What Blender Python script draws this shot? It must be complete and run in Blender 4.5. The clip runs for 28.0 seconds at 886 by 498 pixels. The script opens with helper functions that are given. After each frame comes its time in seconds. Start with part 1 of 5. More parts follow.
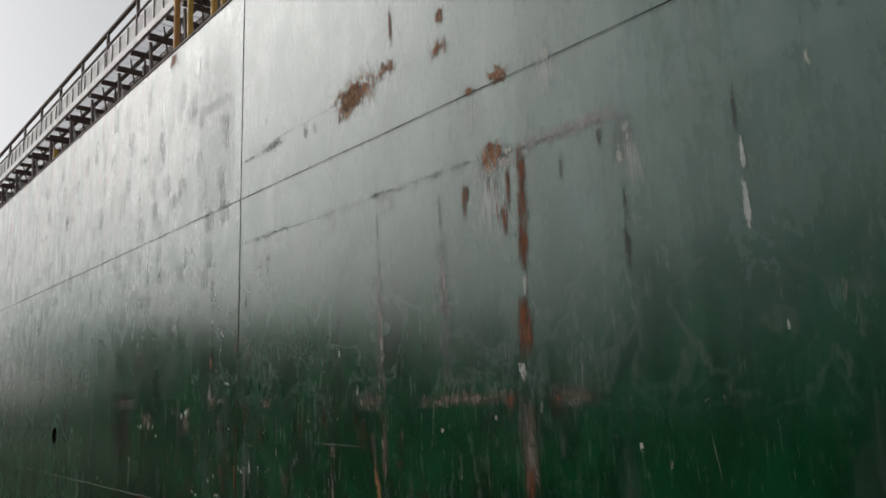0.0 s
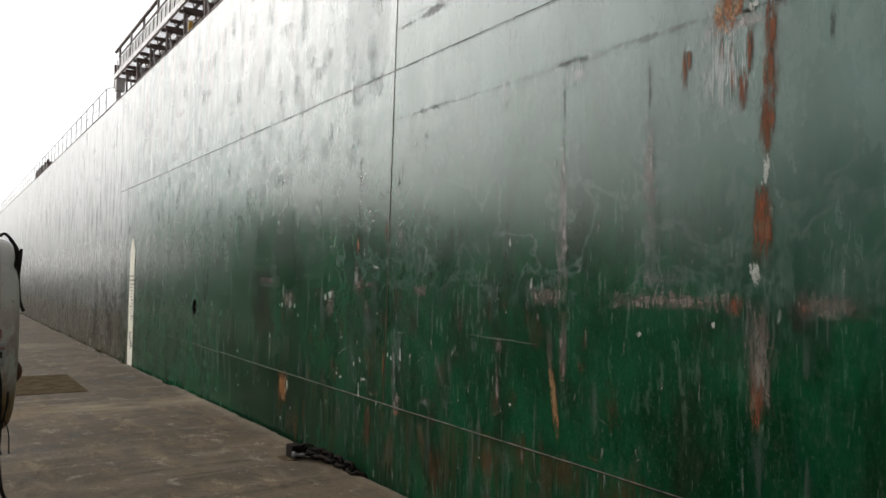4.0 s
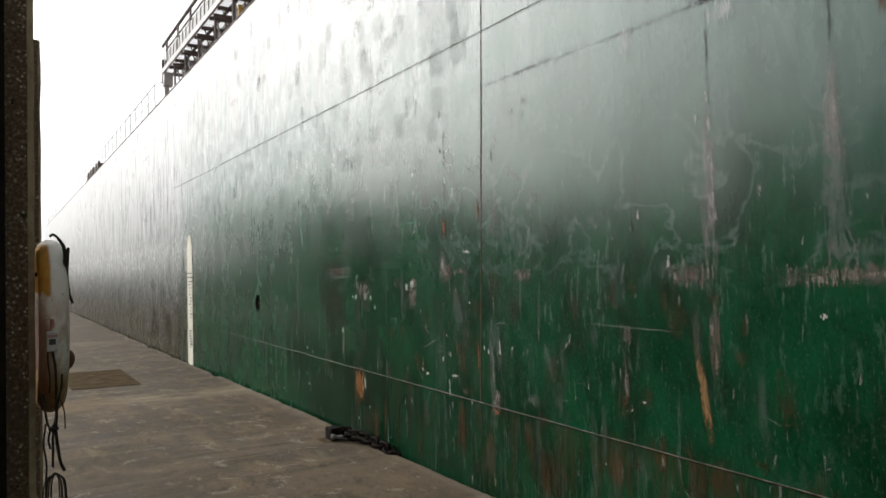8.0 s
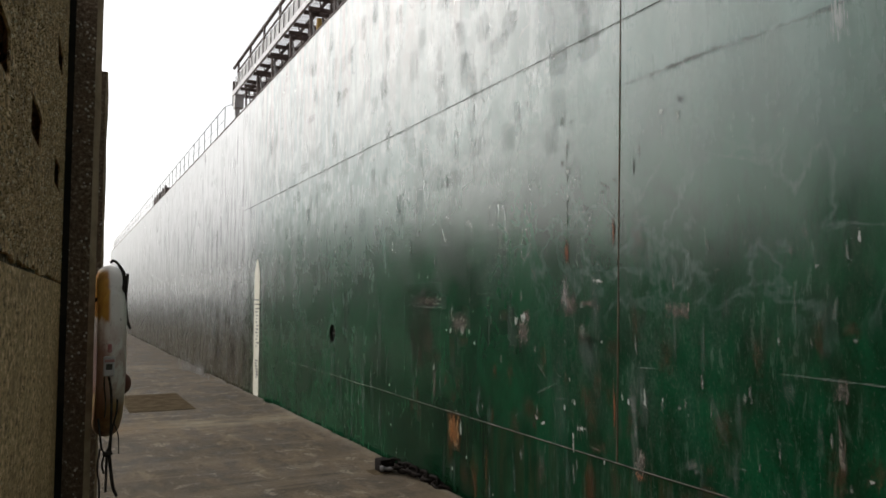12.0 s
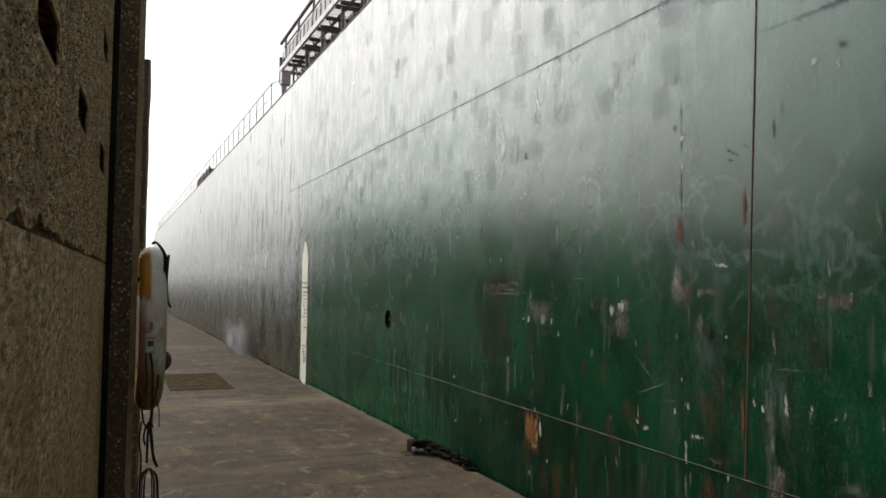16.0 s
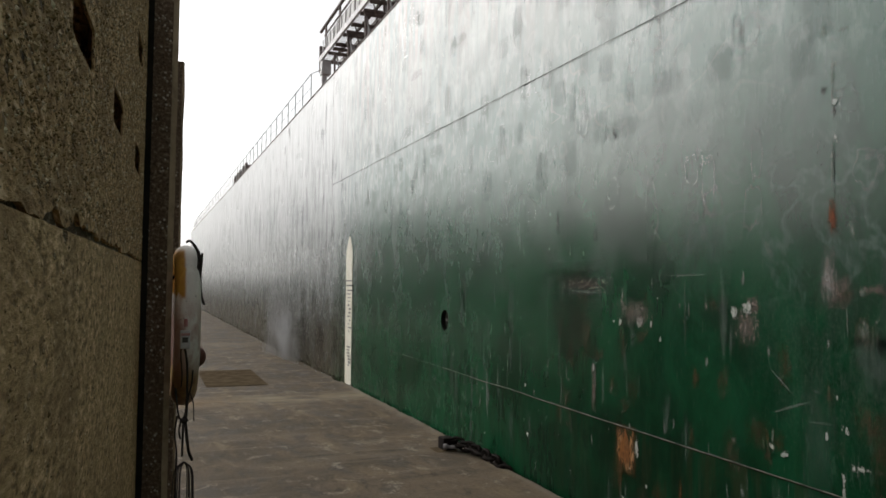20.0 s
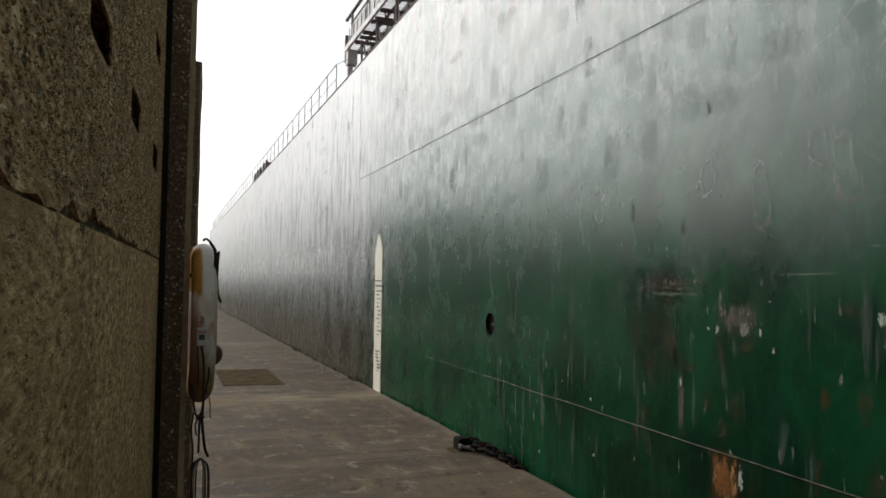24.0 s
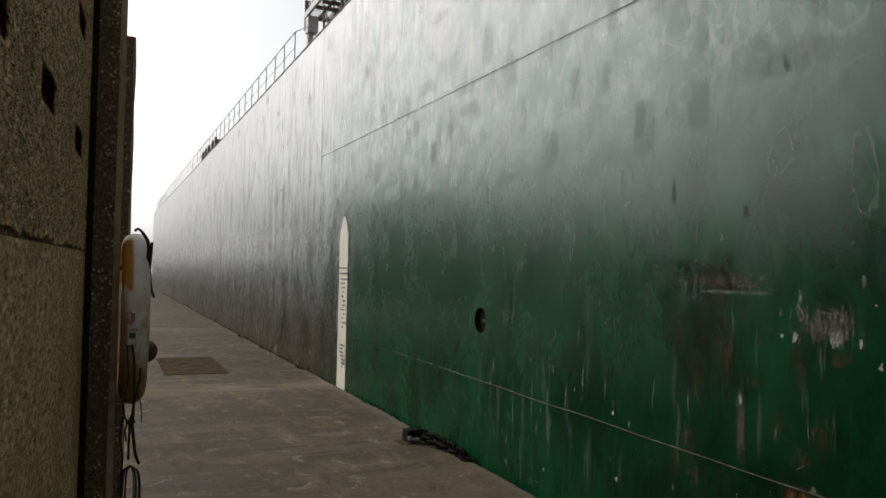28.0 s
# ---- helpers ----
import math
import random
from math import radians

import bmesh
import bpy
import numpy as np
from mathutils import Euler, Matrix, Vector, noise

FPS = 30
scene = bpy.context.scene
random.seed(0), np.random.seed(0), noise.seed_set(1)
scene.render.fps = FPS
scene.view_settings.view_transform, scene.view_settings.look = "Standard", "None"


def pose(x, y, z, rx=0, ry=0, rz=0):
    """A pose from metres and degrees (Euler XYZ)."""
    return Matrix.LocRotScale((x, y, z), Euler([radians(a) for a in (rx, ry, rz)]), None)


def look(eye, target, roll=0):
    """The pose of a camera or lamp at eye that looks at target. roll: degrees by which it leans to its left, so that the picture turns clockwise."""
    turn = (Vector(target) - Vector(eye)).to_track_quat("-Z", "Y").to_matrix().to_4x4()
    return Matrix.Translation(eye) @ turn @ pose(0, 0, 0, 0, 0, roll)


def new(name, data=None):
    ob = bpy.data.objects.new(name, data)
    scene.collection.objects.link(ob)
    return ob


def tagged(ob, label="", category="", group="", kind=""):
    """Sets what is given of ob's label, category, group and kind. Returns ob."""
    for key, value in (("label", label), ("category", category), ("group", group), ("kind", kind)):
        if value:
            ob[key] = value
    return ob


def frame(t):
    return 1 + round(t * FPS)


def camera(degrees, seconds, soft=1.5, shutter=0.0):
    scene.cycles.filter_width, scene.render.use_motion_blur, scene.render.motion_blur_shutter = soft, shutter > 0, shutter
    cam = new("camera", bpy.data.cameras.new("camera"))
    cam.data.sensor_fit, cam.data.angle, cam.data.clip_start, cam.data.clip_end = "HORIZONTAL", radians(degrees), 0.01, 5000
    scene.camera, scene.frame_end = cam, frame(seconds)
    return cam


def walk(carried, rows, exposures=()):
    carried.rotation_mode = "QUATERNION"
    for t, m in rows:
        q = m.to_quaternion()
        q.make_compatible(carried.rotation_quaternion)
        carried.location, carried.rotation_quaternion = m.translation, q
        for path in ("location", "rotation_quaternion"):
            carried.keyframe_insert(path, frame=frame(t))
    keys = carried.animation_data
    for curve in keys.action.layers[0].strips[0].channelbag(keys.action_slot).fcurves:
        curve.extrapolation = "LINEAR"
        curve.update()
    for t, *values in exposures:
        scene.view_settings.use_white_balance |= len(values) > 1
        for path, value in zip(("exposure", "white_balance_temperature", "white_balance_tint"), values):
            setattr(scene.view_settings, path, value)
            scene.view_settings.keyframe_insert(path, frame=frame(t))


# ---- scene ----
FOV = 61.155
# seconds, place (x, y, z), heading to the right of +Y, pitch, lean
PATH = [
    (0, 0.027, 0.245, 1.704, 41.91, 10.34, -2.82),
    (0.5, -0.002, 0.253, 1.721, 40.12, 11.11, -2.22),
    (1, -0.022, 0.268, 1.727, 40.14, 11.31, -0.67),
    (1.5, -0.013, 0.313, 1.727, 41.50, 12.06, 1.72),
    (2, 0.035, 0.355, 1.746, 42.56, 12.70, 3.98),
    (2.5, 0.095, 0.317, 1.782, 42.66, 11.79, 4.93),
    (3, 0.060, 0.115, 1.730, 41.44, 8.51, 4.48),
    (3.5, 0.002, 0.187, 1.727, 37.28, 5.10, 2.48),
    (4, -0.025, 0.200, 1.710, 33.98, 2.43, 0.78),
    (4.5, -0.005, 0.186, 1.698, 32.87, 0.29, -0.27),
    (6.5, -0.014, -0.009, 1.685, 31.54, 0.63, -1.03),
    (7, -0.018, -0.042, 1.686, 31.28, 0.95, -1.15),
    (7.5, -0.019, -0.068, 1.683, 31.01, 1.30, -1.18),
    (8, -0.024, -0.100, 1.680, 30.77, 1.60, -1.23),
    (8.5, -0.024, -0.106, 1.682, 30.47, 1.93, -1.29),
    (9, -0.014, -0.063, 1.685, 29.89, 2.43, -1.16),
    (9.5, -0.002, -0.019, 1.689, 29.30, 2.92, -1.05),
    (10, 0.009, 0.013, 1.691, 28.65, 3.46, -0.88),
    (10.5, 0.012, 0.018, 1.693, 28.04, 3.94, -0.65),
    (11, 0.010, 0.018, 1.696, 27.55, 4.22, -0.44),
    (11.5, 0.004, -0.012, 1.691, 27.13, 4.21, -0.28),
    (12, -0.005, -0.051, 1.687, 26.76, 3.99, -0.13),
    (12.5, -0.008, -0.069, 1.684, 26.38, 3.71, -0.03),
    (14.5, -0.010, -0.136, 1.677, 24.84, 2.95, 0.40),
    (15, -0.008, -0.135, 1.677, 24.56, 2.93, 0.49),
    (15.5, -0.006, -0.123, 1.679, 24.27, 2.92, 0.56),
    (16, -0.003, -0.126, 1.680, 23.95, 2.89, 0.67),
    (16.5, -0.002, -0.131, 1.679, 23.62, 2.86, 0.70),
    (17, -0.003, -0.132, 1.680, 23.31, 2.80, 0.71),
    (17.5, -0.001, -0.139, 1.679, 22.97, 2.76, 0.72),
    (18, -0.002, -0.146, 1.678, 22.69, 2.76, 0.66),
    (18.5, -0.002, -0.145, 1.680, 22.42, 2.70, 0.65),
    (19, 0.000, -0.152, 1.679, 22.13, 2.70, 0.63),
    (19.5, 0.004, -0.144, 1.678, 21.80, 2.71, 0.64),
    (20, 0.005, -0.150, 1.677, 21.50, 2.69, 0.55),
    (20.5, 0.007, -0.156, 1.674, 21.18, 2.75, 0.53),
    (21, 0.009, -0.162, 1.670, 20.97, 2.83, 0.53),
    (21.5, 0.008, -0.159, 1.667, 20.82, 2.84, 0.56),
    (22, 0.009, -0.163, 1.667, 20.65, 2.81, 0.63),
    (22.5, 0.009, -0.162, 1.667, 20.52, 2.70, 0.66),
    (24.5, 0.013, -0.143, 1.667, 20.10, 2.81, 0.85),
    (25, 0.018, -0.129, 1.669, 19.94, 2.92, 0.87),
    (25.5, 0.018, -0.120, 1.670, 19.82, 2.99, 0.74),
    (26, 0.023, -0.111, 1.668, 19.66, 3.06, 0.59),
    (26.5, 0.034, -0.096, 1.671, 19.48, 3.03, 0.35),
    (27, 0.052, -0.057, 1.682, 19.93, 3.00, 0.03),
    (27.5, 0.067, -0.034, 1.690, 20.51, 3.15, 0.05),
    (28, 0.065, 0.008, 1.714, 24.08, 1.64, 1.17),
]
SHIP_RUN = [(0, 0.000), (1, -0.203), (2, -0.410), (3, -0.618), (4, -0.820), (4.5, -0.948), (6.5, -1.532), (7, -1.657), (8, -1.898), (9, -2.115), (10, -2.342), (11, -2.612), (12, -2.846), (12.5, -2.949), (14.5, -3.359), (15, -3.468), (16, -3.678), (17, -3.904), (18, -4.118), (19, -4.331), (20, -4.533), (21, -4.758), (22, -4.965), (22.5, -5.067), (24.5, -5.461), (25, -5.555), (26, -5.751), (27, -5.939), (28, -6.250)]


def aim(x, y, z, yaw, pitch, roll):
    """A camera pose from its place, its heading to the right of +Y, its pitch and its lean, in degrees."""
    a, b = radians(yaw), radians(pitch)
    way = Vector((math.sin(a) * math.cos(b), math.cos(a) * math.cos(b), math.sin(b)))
    eye = Vector((x, y, z))
    return look(eye, eye + way, roll)


cam = camera(FOV, 28.0, soft=1.6)
walk(cam, [(t, aim(*row)) for t, *row in PATH], exposures=[(0.0, -0.34), (1.0, -0.66), (2.0, -0.12), (3.0, 0.05), (4.5, 0.38), (6.5, 0.54), (8.0, 0.51), (10.0, 0.37), (12.0, 0.13), (17.0, 0.19), (21.0, 0.12), (25.0, 0.06), (28.0, -0.07)])

# ---- light ----
world = bpy.data.worlds.new("overcast_sky")
scene.world = world
world.use_nodes = True
wt = world.node_tree
wt.nodes.clear()
sky = wt.nodes.new("ShaderNodeTexSky")
sky.sky_type, sky.sun_disc = "NISHITA", False
sky.sun_elevation, sky.sun_rotation = radians(34), radians(-31)
sky.air_density, sky.dust_density, sky.ozone_density = 1.0, 4.0, 1.0
pale = wt.nodes.new("ShaderNodeHueSaturation")
pale.inputs["Saturation"].default_value = 0.12
bg = wt.nodes.new("ShaderNodeBackground")
bg.inputs["Strength"].default_value = 0.15
wo = wt.nodes.new("ShaderNodeOutputWorld")
wt.links.new(sky.outputs[0], pale.inputs["Color"])
wt.links.new(pale.outputs[0], bg.inputs["Color"])
wt.links.new(bg.outputs[0], wo.inputs["Surface"])
sun = new("sun", bpy.data.lights.new("sun", "SUN"))
sun.data.energy, sun.data.angle, sun.data.color = 0.7, radians(50), (1.0, 0.96, 0.91)
sun.matrix_world = look((-44, 70, 56), (0, 0, 0))


# ---- materials ----
class Nodes:
    """A short way to write a node material."""

    def __init__(self, name):
        self.mat = bpy.data.materials.new(name)
        self.mat.use_nodes = True
        self.t = self.mat.node_tree
        self.t.nodes.clear()
        self.out = self.t.nodes.new("ShaderNodeOutputMaterial")
        self.bsdf = self.t.nodes.new("ShaderNodeBsdfPrincipled")
        self.t.links.new(self.bsdf.outputs[0], self.out.inputs["Surface"])
        self.tc = self.t.nodes.new("ShaderNodeTexCoord")

    def put(self, value, socket):
        if isinstance(value, bpy.types.NodeSocket):
            self.t.links.new(value, socket)
        elif isinstance(value, (tuple, list)) and socket.type == "RGBA":
            socket.default_value = (*value[:3], 1)
        else:
            socket.default_value = value

    def set(self, **kw):
        for k, v in kw.items():
            self.put(v, self.bsdf.inputs[k.replace("_", " ")])
        return self

    def coords(self, scale=(1, 1, 1), source="Object", shift=None):
        n = self.t.nodes.new("ShaderNodeMapping")
        self.t.links.new(self.tc.outputs[source], n.inputs["Vector"])
        n.inputs["Scale"].default_value = scale
        if shift is not None:
            self.put(shift, n.inputs["Location"])
        return n.outputs[0]

    def random(self):
        return self.t.nodes.new("ShaderNodeObjectInfo").outputs["Random"]

    def noise(self, vec, scale=5.0, detail=5.0, rough=0.55, warp=0.0):
        n = self.t.nodes.new("ShaderNodeTexNoise")
        self.t.links.new(vec, n.inputs["Vector"])
        n.inputs["Scale"].default_value, n.inputs["Detail"].default_value = scale, detail
        n.inputs["Roughness"].default_value, n.inputs["Distortion"].default_value = rough, warp
        return n.outputs["Fac"]

    def cells(self, vec, scale=20.0, feature="F1"):
        n = self.t.nodes.new("ShaderNodeTexVoronoi")
        n.feature = feature
        self.t.links.new(vec, n.inputs["Vector"])
        n.inputs["Scale"].default_value = scale
        return n.outputs["Distance"]

    def ramp(self, fac, lo, hi, a=0.0, b=1.0):
        n = self.t.nodes.new("ShaderNodeMapRange")
        n.interpolation_type = "SMOOTHSTEP"
        self.t.links.new(fac, n.inputs["Value"])
        for k, v in (("From Min", lo), ("From Max", hi), ("To Min", a), ("To Max", b)):
            n.inputs[k].default_value = v
        return n.outputs["Result"]

    def math(self, op, a, b=0.0, c=0.0):
        n = self.t.nodes.new("ShaderNodeMath")
        n.operation = op
        for v, s in zip((a, b, c), n.inputs):
            self.put(v, s)
        return n.outputs[0]

    def axis(self, vec, which):
        n = self.t.nodes.new("ShaderNodeSeparateXYZ")
        self.t.links.new(vec, n.inputs[0])
        return n.outputs[which]

    def mix(self, fac, a, b, mode="MIX"):
        n = self.t.nodes.new("ShaderNodeMix")
        n.data_type, n.blend_type = "RGBA", mode
        self.put(fac, n.inputs["Factor"])
        self.put(a, n.inputs["A"])
        self.put(b, n.inputs["B"])
        return n.outputs["Result"]

    def bump(self, height, strength=0.3, distance=0.01, after=None):
        n = self.t.nodes.new("ShaderNodeBump")
        n.inputs["Strength"].default_value, n.inputs["Distance"].default_value = strength, distance
        self.t.links.new(height, n.inputs["Height"])
        if after is not None:
            self.t.links.new(after, n.inputs["Normal"])
        return n.outputs[0]

    def cut(self, mask):
        """Lets what lies behind show where the mask is 0."""
        clear = self.t.nodes.new("ShaderNodeBsdfTransparent")
        m = self.t.nodes.new("ShaderNodeMixShader")
        self.t.links.new(mask, m.inputs[0])
        self.t.links.new(clear.outputs[0], m.inputs[1])
        self.t.links.new(self.bsdf.outputs[0], m.inputs[2])
        self.t.links.new(m.outputs[0], self.out.inputs["Surface"])
        return self


def hull_paint():
    n = Nodes("green_hull_paint")
    o = n.coords()
    z, y = n.axis(o, 2), n.axis(o, 1)
    broad = n.noise(o, 0.7, 4, 0.5)
    wash = n.noise(n.coords((1, 6, 1.4)), 1.0, 7, 0.70, 0.5)
    thin = n.noise(n.coords((1, 22, 4.5)), 1.0, 7, 0.72, 0.3)
    hair = n.noise(n.coords((1, 64, 7.5), shift=(0, 3, 1)), 1.0, 5, 0.68, 0.2)
    mott = n.noise(n.coords((1, 2.8, 2.2)), 1.0, 6, 0.65, 0.7)
    leaf = n.noise(n.coords((1, 5.2, 3.2), shift=(3.1, 0.7, 0.2)), 1.0, 1.5, 0.45, 0.3)
    grit = n.noise(n.coords((1, 1.2, 1.0)), 44.0, 4, 0.65)
    # forward of the butt weld the high side is dented all over; abaft it hardly at all
    tall = n.math("MAXIMUM", n.ramp(n.math("ADD", z, n.math("MULTIPLY", broad, 0.6)), 2.3, 3.1, 0.0, 1.0), n.ramp(y, 15.5, 19.0, 0.0, 0.45))
    old = n.math("MULTIPLY", n.ramp(y, 5.8, 8.2, 0.12, 1.0), tall)
    low = n.ramp(n.math("ADD", z, n.math("MULTIPLY", broad, 1.2)), 3.1, 1.7)
    clean = n.math("MULTIPLY", n.ramp(y, 6.4, 8.2), n.ramp(y, 17.0, 15.6))
    near_end = n.ramp(y, 1.8, 3.8, 0.30, 1.0)
    rough_side = n.math("MULTIPLY", n.math("MULTIPLY", low, near_end), n.math("SUBTRACT", 1.0, n.math("MULTIPLY", clean, 0.97)))
    # the green itself, cloudy and streaked
    col = n.mix(n.ramp(n.noise(n.coords((1, 1.5, 1.0)), 1.4, 8, 0.68, 0.5), 0.36, 0.64), (0.0019, 0.0230, 0.0084), (0.0052, 0.0530, 0.0205))
    col = n.mix(n.ramp(wash, 0.50, 0.70, 0, 0.24), col, (0.010, 0.054, 0.030))
    col = n.mix(n.ramp(wash, 0.46, 0.30, 0, 0.30), col, (0.0020, 0.0125, 0.0056))
    area = n.ramp(n.noise(o, 1.1, 5, 0.65), 0.42, 0.60)
    area2 = n.ramp(n.noise(n.coords((1, 1.3, 0.9), shift=(6, 2, 8)), 1.3, 5, 0.65, 0.4), 0.44, 0.60)
    # dark soot-brown blotches low down
    blot = n.ramp(n.noise(n.coords((1, 1.9, 1.1), shift=(4, 0, 0)), 1.0, 7, 0.70, 0.4), 0.48, 0.64)
    col = n.mix(n.math("MULTIPLY", n.math("MULTIPLY", blot, rough_side), 0.55), col, n.mix(n.ramp(thin, 0.4, 0.6), (0.0075, 0.0100, 0.0052), (0.0140, 0.0150, 0.0095)))
    # upright scuffs: broad and soft, then fine, then hair lines
    soft_scuff = n.math("MULTIPLY", n.math("MULTIPLY", n.ramp(n.noise(n.coords((1, 10, 2.6), shift=(2, 5, 0)), 1.0, 8, 0.74, 0.6), 0.52, 0.66), rough_side), area2)
    col = n.mix(n.math("MULTIPLY", soft_scuff, 0.46), col, (0.036, 0.072, 0.046))
    scuff = n.math("MULTIPLY", n.math("MULTIPLY", n.ramp(thin, 0.51, 0.66), low), n.math("MULTIPLY", n.math("MULTIPLY", area, near_end), n.math("SUBTRACT", 1.0, n.math("MULTIPLY", clean, 0.94))))
    col = n.mix(n.math("MULTIPLY", scuff, 0.36), col, (0.076, 0.122, 0.086))
    lines = n.math("MULTIPLY", n.math("MULTIPLY", n.ramp(hair, 0.615, 0.68), low), n.math("MULTIPLY", n.ramp(wash, 0.38, 0.60, 0.15, 1.0), n.math("SUBTRACT", 1.0, n.math("MULTIPLY", clean, 0.65))))
    col = n.mix(n.math("MULTIPLY", lines, 0.44), col, (0.145, 0.170, 0.140))
    speck = n.math("MULTIPLY", n.ramp(grit, 0.57, 0.70), rough_side)
    col = n.mix(n.math("MULTIPLY", speck, 0.40), col, (0.072, 0.094, 0.074))
    pits = n.math("MULTIPLY", n.ramp(grit, 0.43, 0.33), rough_side)
    col = n.mix(n.math("MULTIPLY", pits, 0.50), col, (0.0035, 0.0070, 0.0040))
    # brown rubbed and rusty places
    rust = n.math("MULTIPLY", n.ramp(n.noise(n.coords((1, 6, 2.0)), 1.3, 7, 0.72, 0.4), 0.55, 0.70), n.math("MULTIPLY", n.ramp(z, 1.3, 0.2), area))
    col = n.mix(n.math("MULTIPLY", n.math("MULTIPLY", rust, rough_side), 0.36), col, (0.064, 0.032, 0.016))
    rub = n.ramp(n.noise(n.coords((1, 1.6, 1.1), shift=(11, 3, 1)), 1.0, 5, 0.6, 0.6), 0.47, 0.60)
    rub = n.math("MULTIPLY", n.math("MULTIPLY", rub, rough_side), n.ramp(n.noise(n.coords((1, 3.0, 1.0), shift=(2, 0, 5)), 7.0, 7, 0.75, 0.4), 0.46, 0.64))
    col = n.mix(n.math("MULTIPLY", rub, 0.36), col, n.mix(n.ramp(mott, 0.42, 0.60), (0.048, 0.070, 0.054), (0.072, 0.070, 0.050)))
    # the paint beside the butt weld is rubbed grey
    beside = n.math("MULTIPLY", n.math("MULTIPLY", n.ramp(y, 5.3, 6.0), n.ramp(y, 8.0, 7.0)), n.ramp(n.noise(n.coords((1, 2.6, 1.3), shift=(5, 5, 1)), 1.6, 8, 0.74, 0.6), 0.42, 0.62))
    col = n.mix(n.math("MULTIPLY", n.math("MULTIPLY", n.math("MULTIPLY", beside, low), n.ramp(z, 0.6, 1.3)), 0.36), col, n.mix(n.ramp(grit, 0.4, 0.6), (0.030, 0.056, 0.042), (0.064, 0.090, 0.070)))
    # brown weeping from the low seam
    under = n.math("ADD", n.math("SUBTRACT", z, n.math("MULTIPLY", y, 0.0122)), 0.120)
    weep = n.math("MULTIPLY", n.math("MULTIPLY", n.ramp(under, 0.700, 0.685), n.ramp(z, -0.4, 0.45)), n.ramp(n.noise(n.coords((1, 10, 0.9), shift=(5, 2, 0)), 1.0, 7, 0.7, 0.2), 0.46, 0.62))
    col = n.mix(n.math("MULTIPLY", weep, n.ramp(y, 10.5, 8.0, 0.08, 0.50)), col, (0.046, 0.031, 0.015))
    grey_run = n.math("MULTIPLY", n.ramp(under, 0.70, 0.60), n.ramp(n.noise(n.coords((1, 22, 1.2), shift=(9, 1, 4)), 1.0, 6, 0.7), 0.53, 0.66))
    col = n.mix(n.math("MULTIPLY", grey_run, n.ramp(y, 9.0, 7.0, 0.14, 0.34)), col, (0.084, 0.104, 0.086))
    chip = n.math("MULTIPLY", n.ramp(n.noise(n.coords((1, 1.8, 0.9)), 13.0, 6, 0.7, 0.4), 0.69, 0.72), n.math("MULTIPLY", rough_side, area))
    col = n.mix(n.math("MULTIPLY", chip, 0.75), col, (0.30, 0.33, 0.29))
    # darker green on the plates abaft the opening, deepest towards the bottom
    dark_low = n.math("MULTIPLY", n.math("MULTIPLY", n.ramp(y, 7.3, 8.6), n.ramp(y, 10.8, 9.4)), n.ramp(z, 1.6, 0.6, 0.10, 1.0))
    col = n.mix(n.math("MULTIPLY", dark_low, n.ramp(blot, 0.0, 1.0, 0.30, 0.72)), col, (0.0016, 0.0085, 0.0038))
    foot = n.math("MULTIPLY", n.math("MULTIPLY", n.ramp(y, 5.6, 6.8), n.ramp(y, 11.5, 10.0)), n.ramp(z, 1.15, 0.45))
    col = n.mix(n.math("MULTIPLY", foot, n.ramp(wash, 0.35, 0.62, 0.66, 0.30)), col, (0.0030, 0.0135, 0.0062))
    # chalky high side; the sky's sheen on it is put into the pale colour
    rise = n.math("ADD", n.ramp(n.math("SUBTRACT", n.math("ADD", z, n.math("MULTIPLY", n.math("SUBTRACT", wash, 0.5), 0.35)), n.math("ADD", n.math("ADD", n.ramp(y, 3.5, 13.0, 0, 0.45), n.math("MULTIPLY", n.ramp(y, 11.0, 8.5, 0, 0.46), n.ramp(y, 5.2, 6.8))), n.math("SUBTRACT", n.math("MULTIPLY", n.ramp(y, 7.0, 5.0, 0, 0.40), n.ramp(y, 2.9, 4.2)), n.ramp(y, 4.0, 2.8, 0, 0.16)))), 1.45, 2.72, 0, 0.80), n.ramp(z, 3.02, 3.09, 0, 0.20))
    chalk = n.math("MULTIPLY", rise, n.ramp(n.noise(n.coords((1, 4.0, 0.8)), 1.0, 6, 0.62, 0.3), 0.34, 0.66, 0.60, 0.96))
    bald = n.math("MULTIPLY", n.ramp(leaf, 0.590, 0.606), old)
    dent_glint = n.math("MULTIPLY", n.ramp(leaf, 0.405, 0.390), old)
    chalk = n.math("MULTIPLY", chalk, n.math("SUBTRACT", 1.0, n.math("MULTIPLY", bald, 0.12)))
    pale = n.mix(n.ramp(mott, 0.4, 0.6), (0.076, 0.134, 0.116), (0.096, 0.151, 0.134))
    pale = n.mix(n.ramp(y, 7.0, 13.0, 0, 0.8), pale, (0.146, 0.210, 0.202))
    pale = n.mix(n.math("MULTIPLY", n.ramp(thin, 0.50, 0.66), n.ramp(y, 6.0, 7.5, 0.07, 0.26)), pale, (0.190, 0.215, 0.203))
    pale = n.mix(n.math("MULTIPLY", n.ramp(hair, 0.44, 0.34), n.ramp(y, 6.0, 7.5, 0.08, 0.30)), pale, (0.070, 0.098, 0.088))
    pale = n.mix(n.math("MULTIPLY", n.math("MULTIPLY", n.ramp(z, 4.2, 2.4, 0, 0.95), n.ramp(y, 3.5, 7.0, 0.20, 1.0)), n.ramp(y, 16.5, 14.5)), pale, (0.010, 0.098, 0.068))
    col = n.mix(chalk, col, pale)
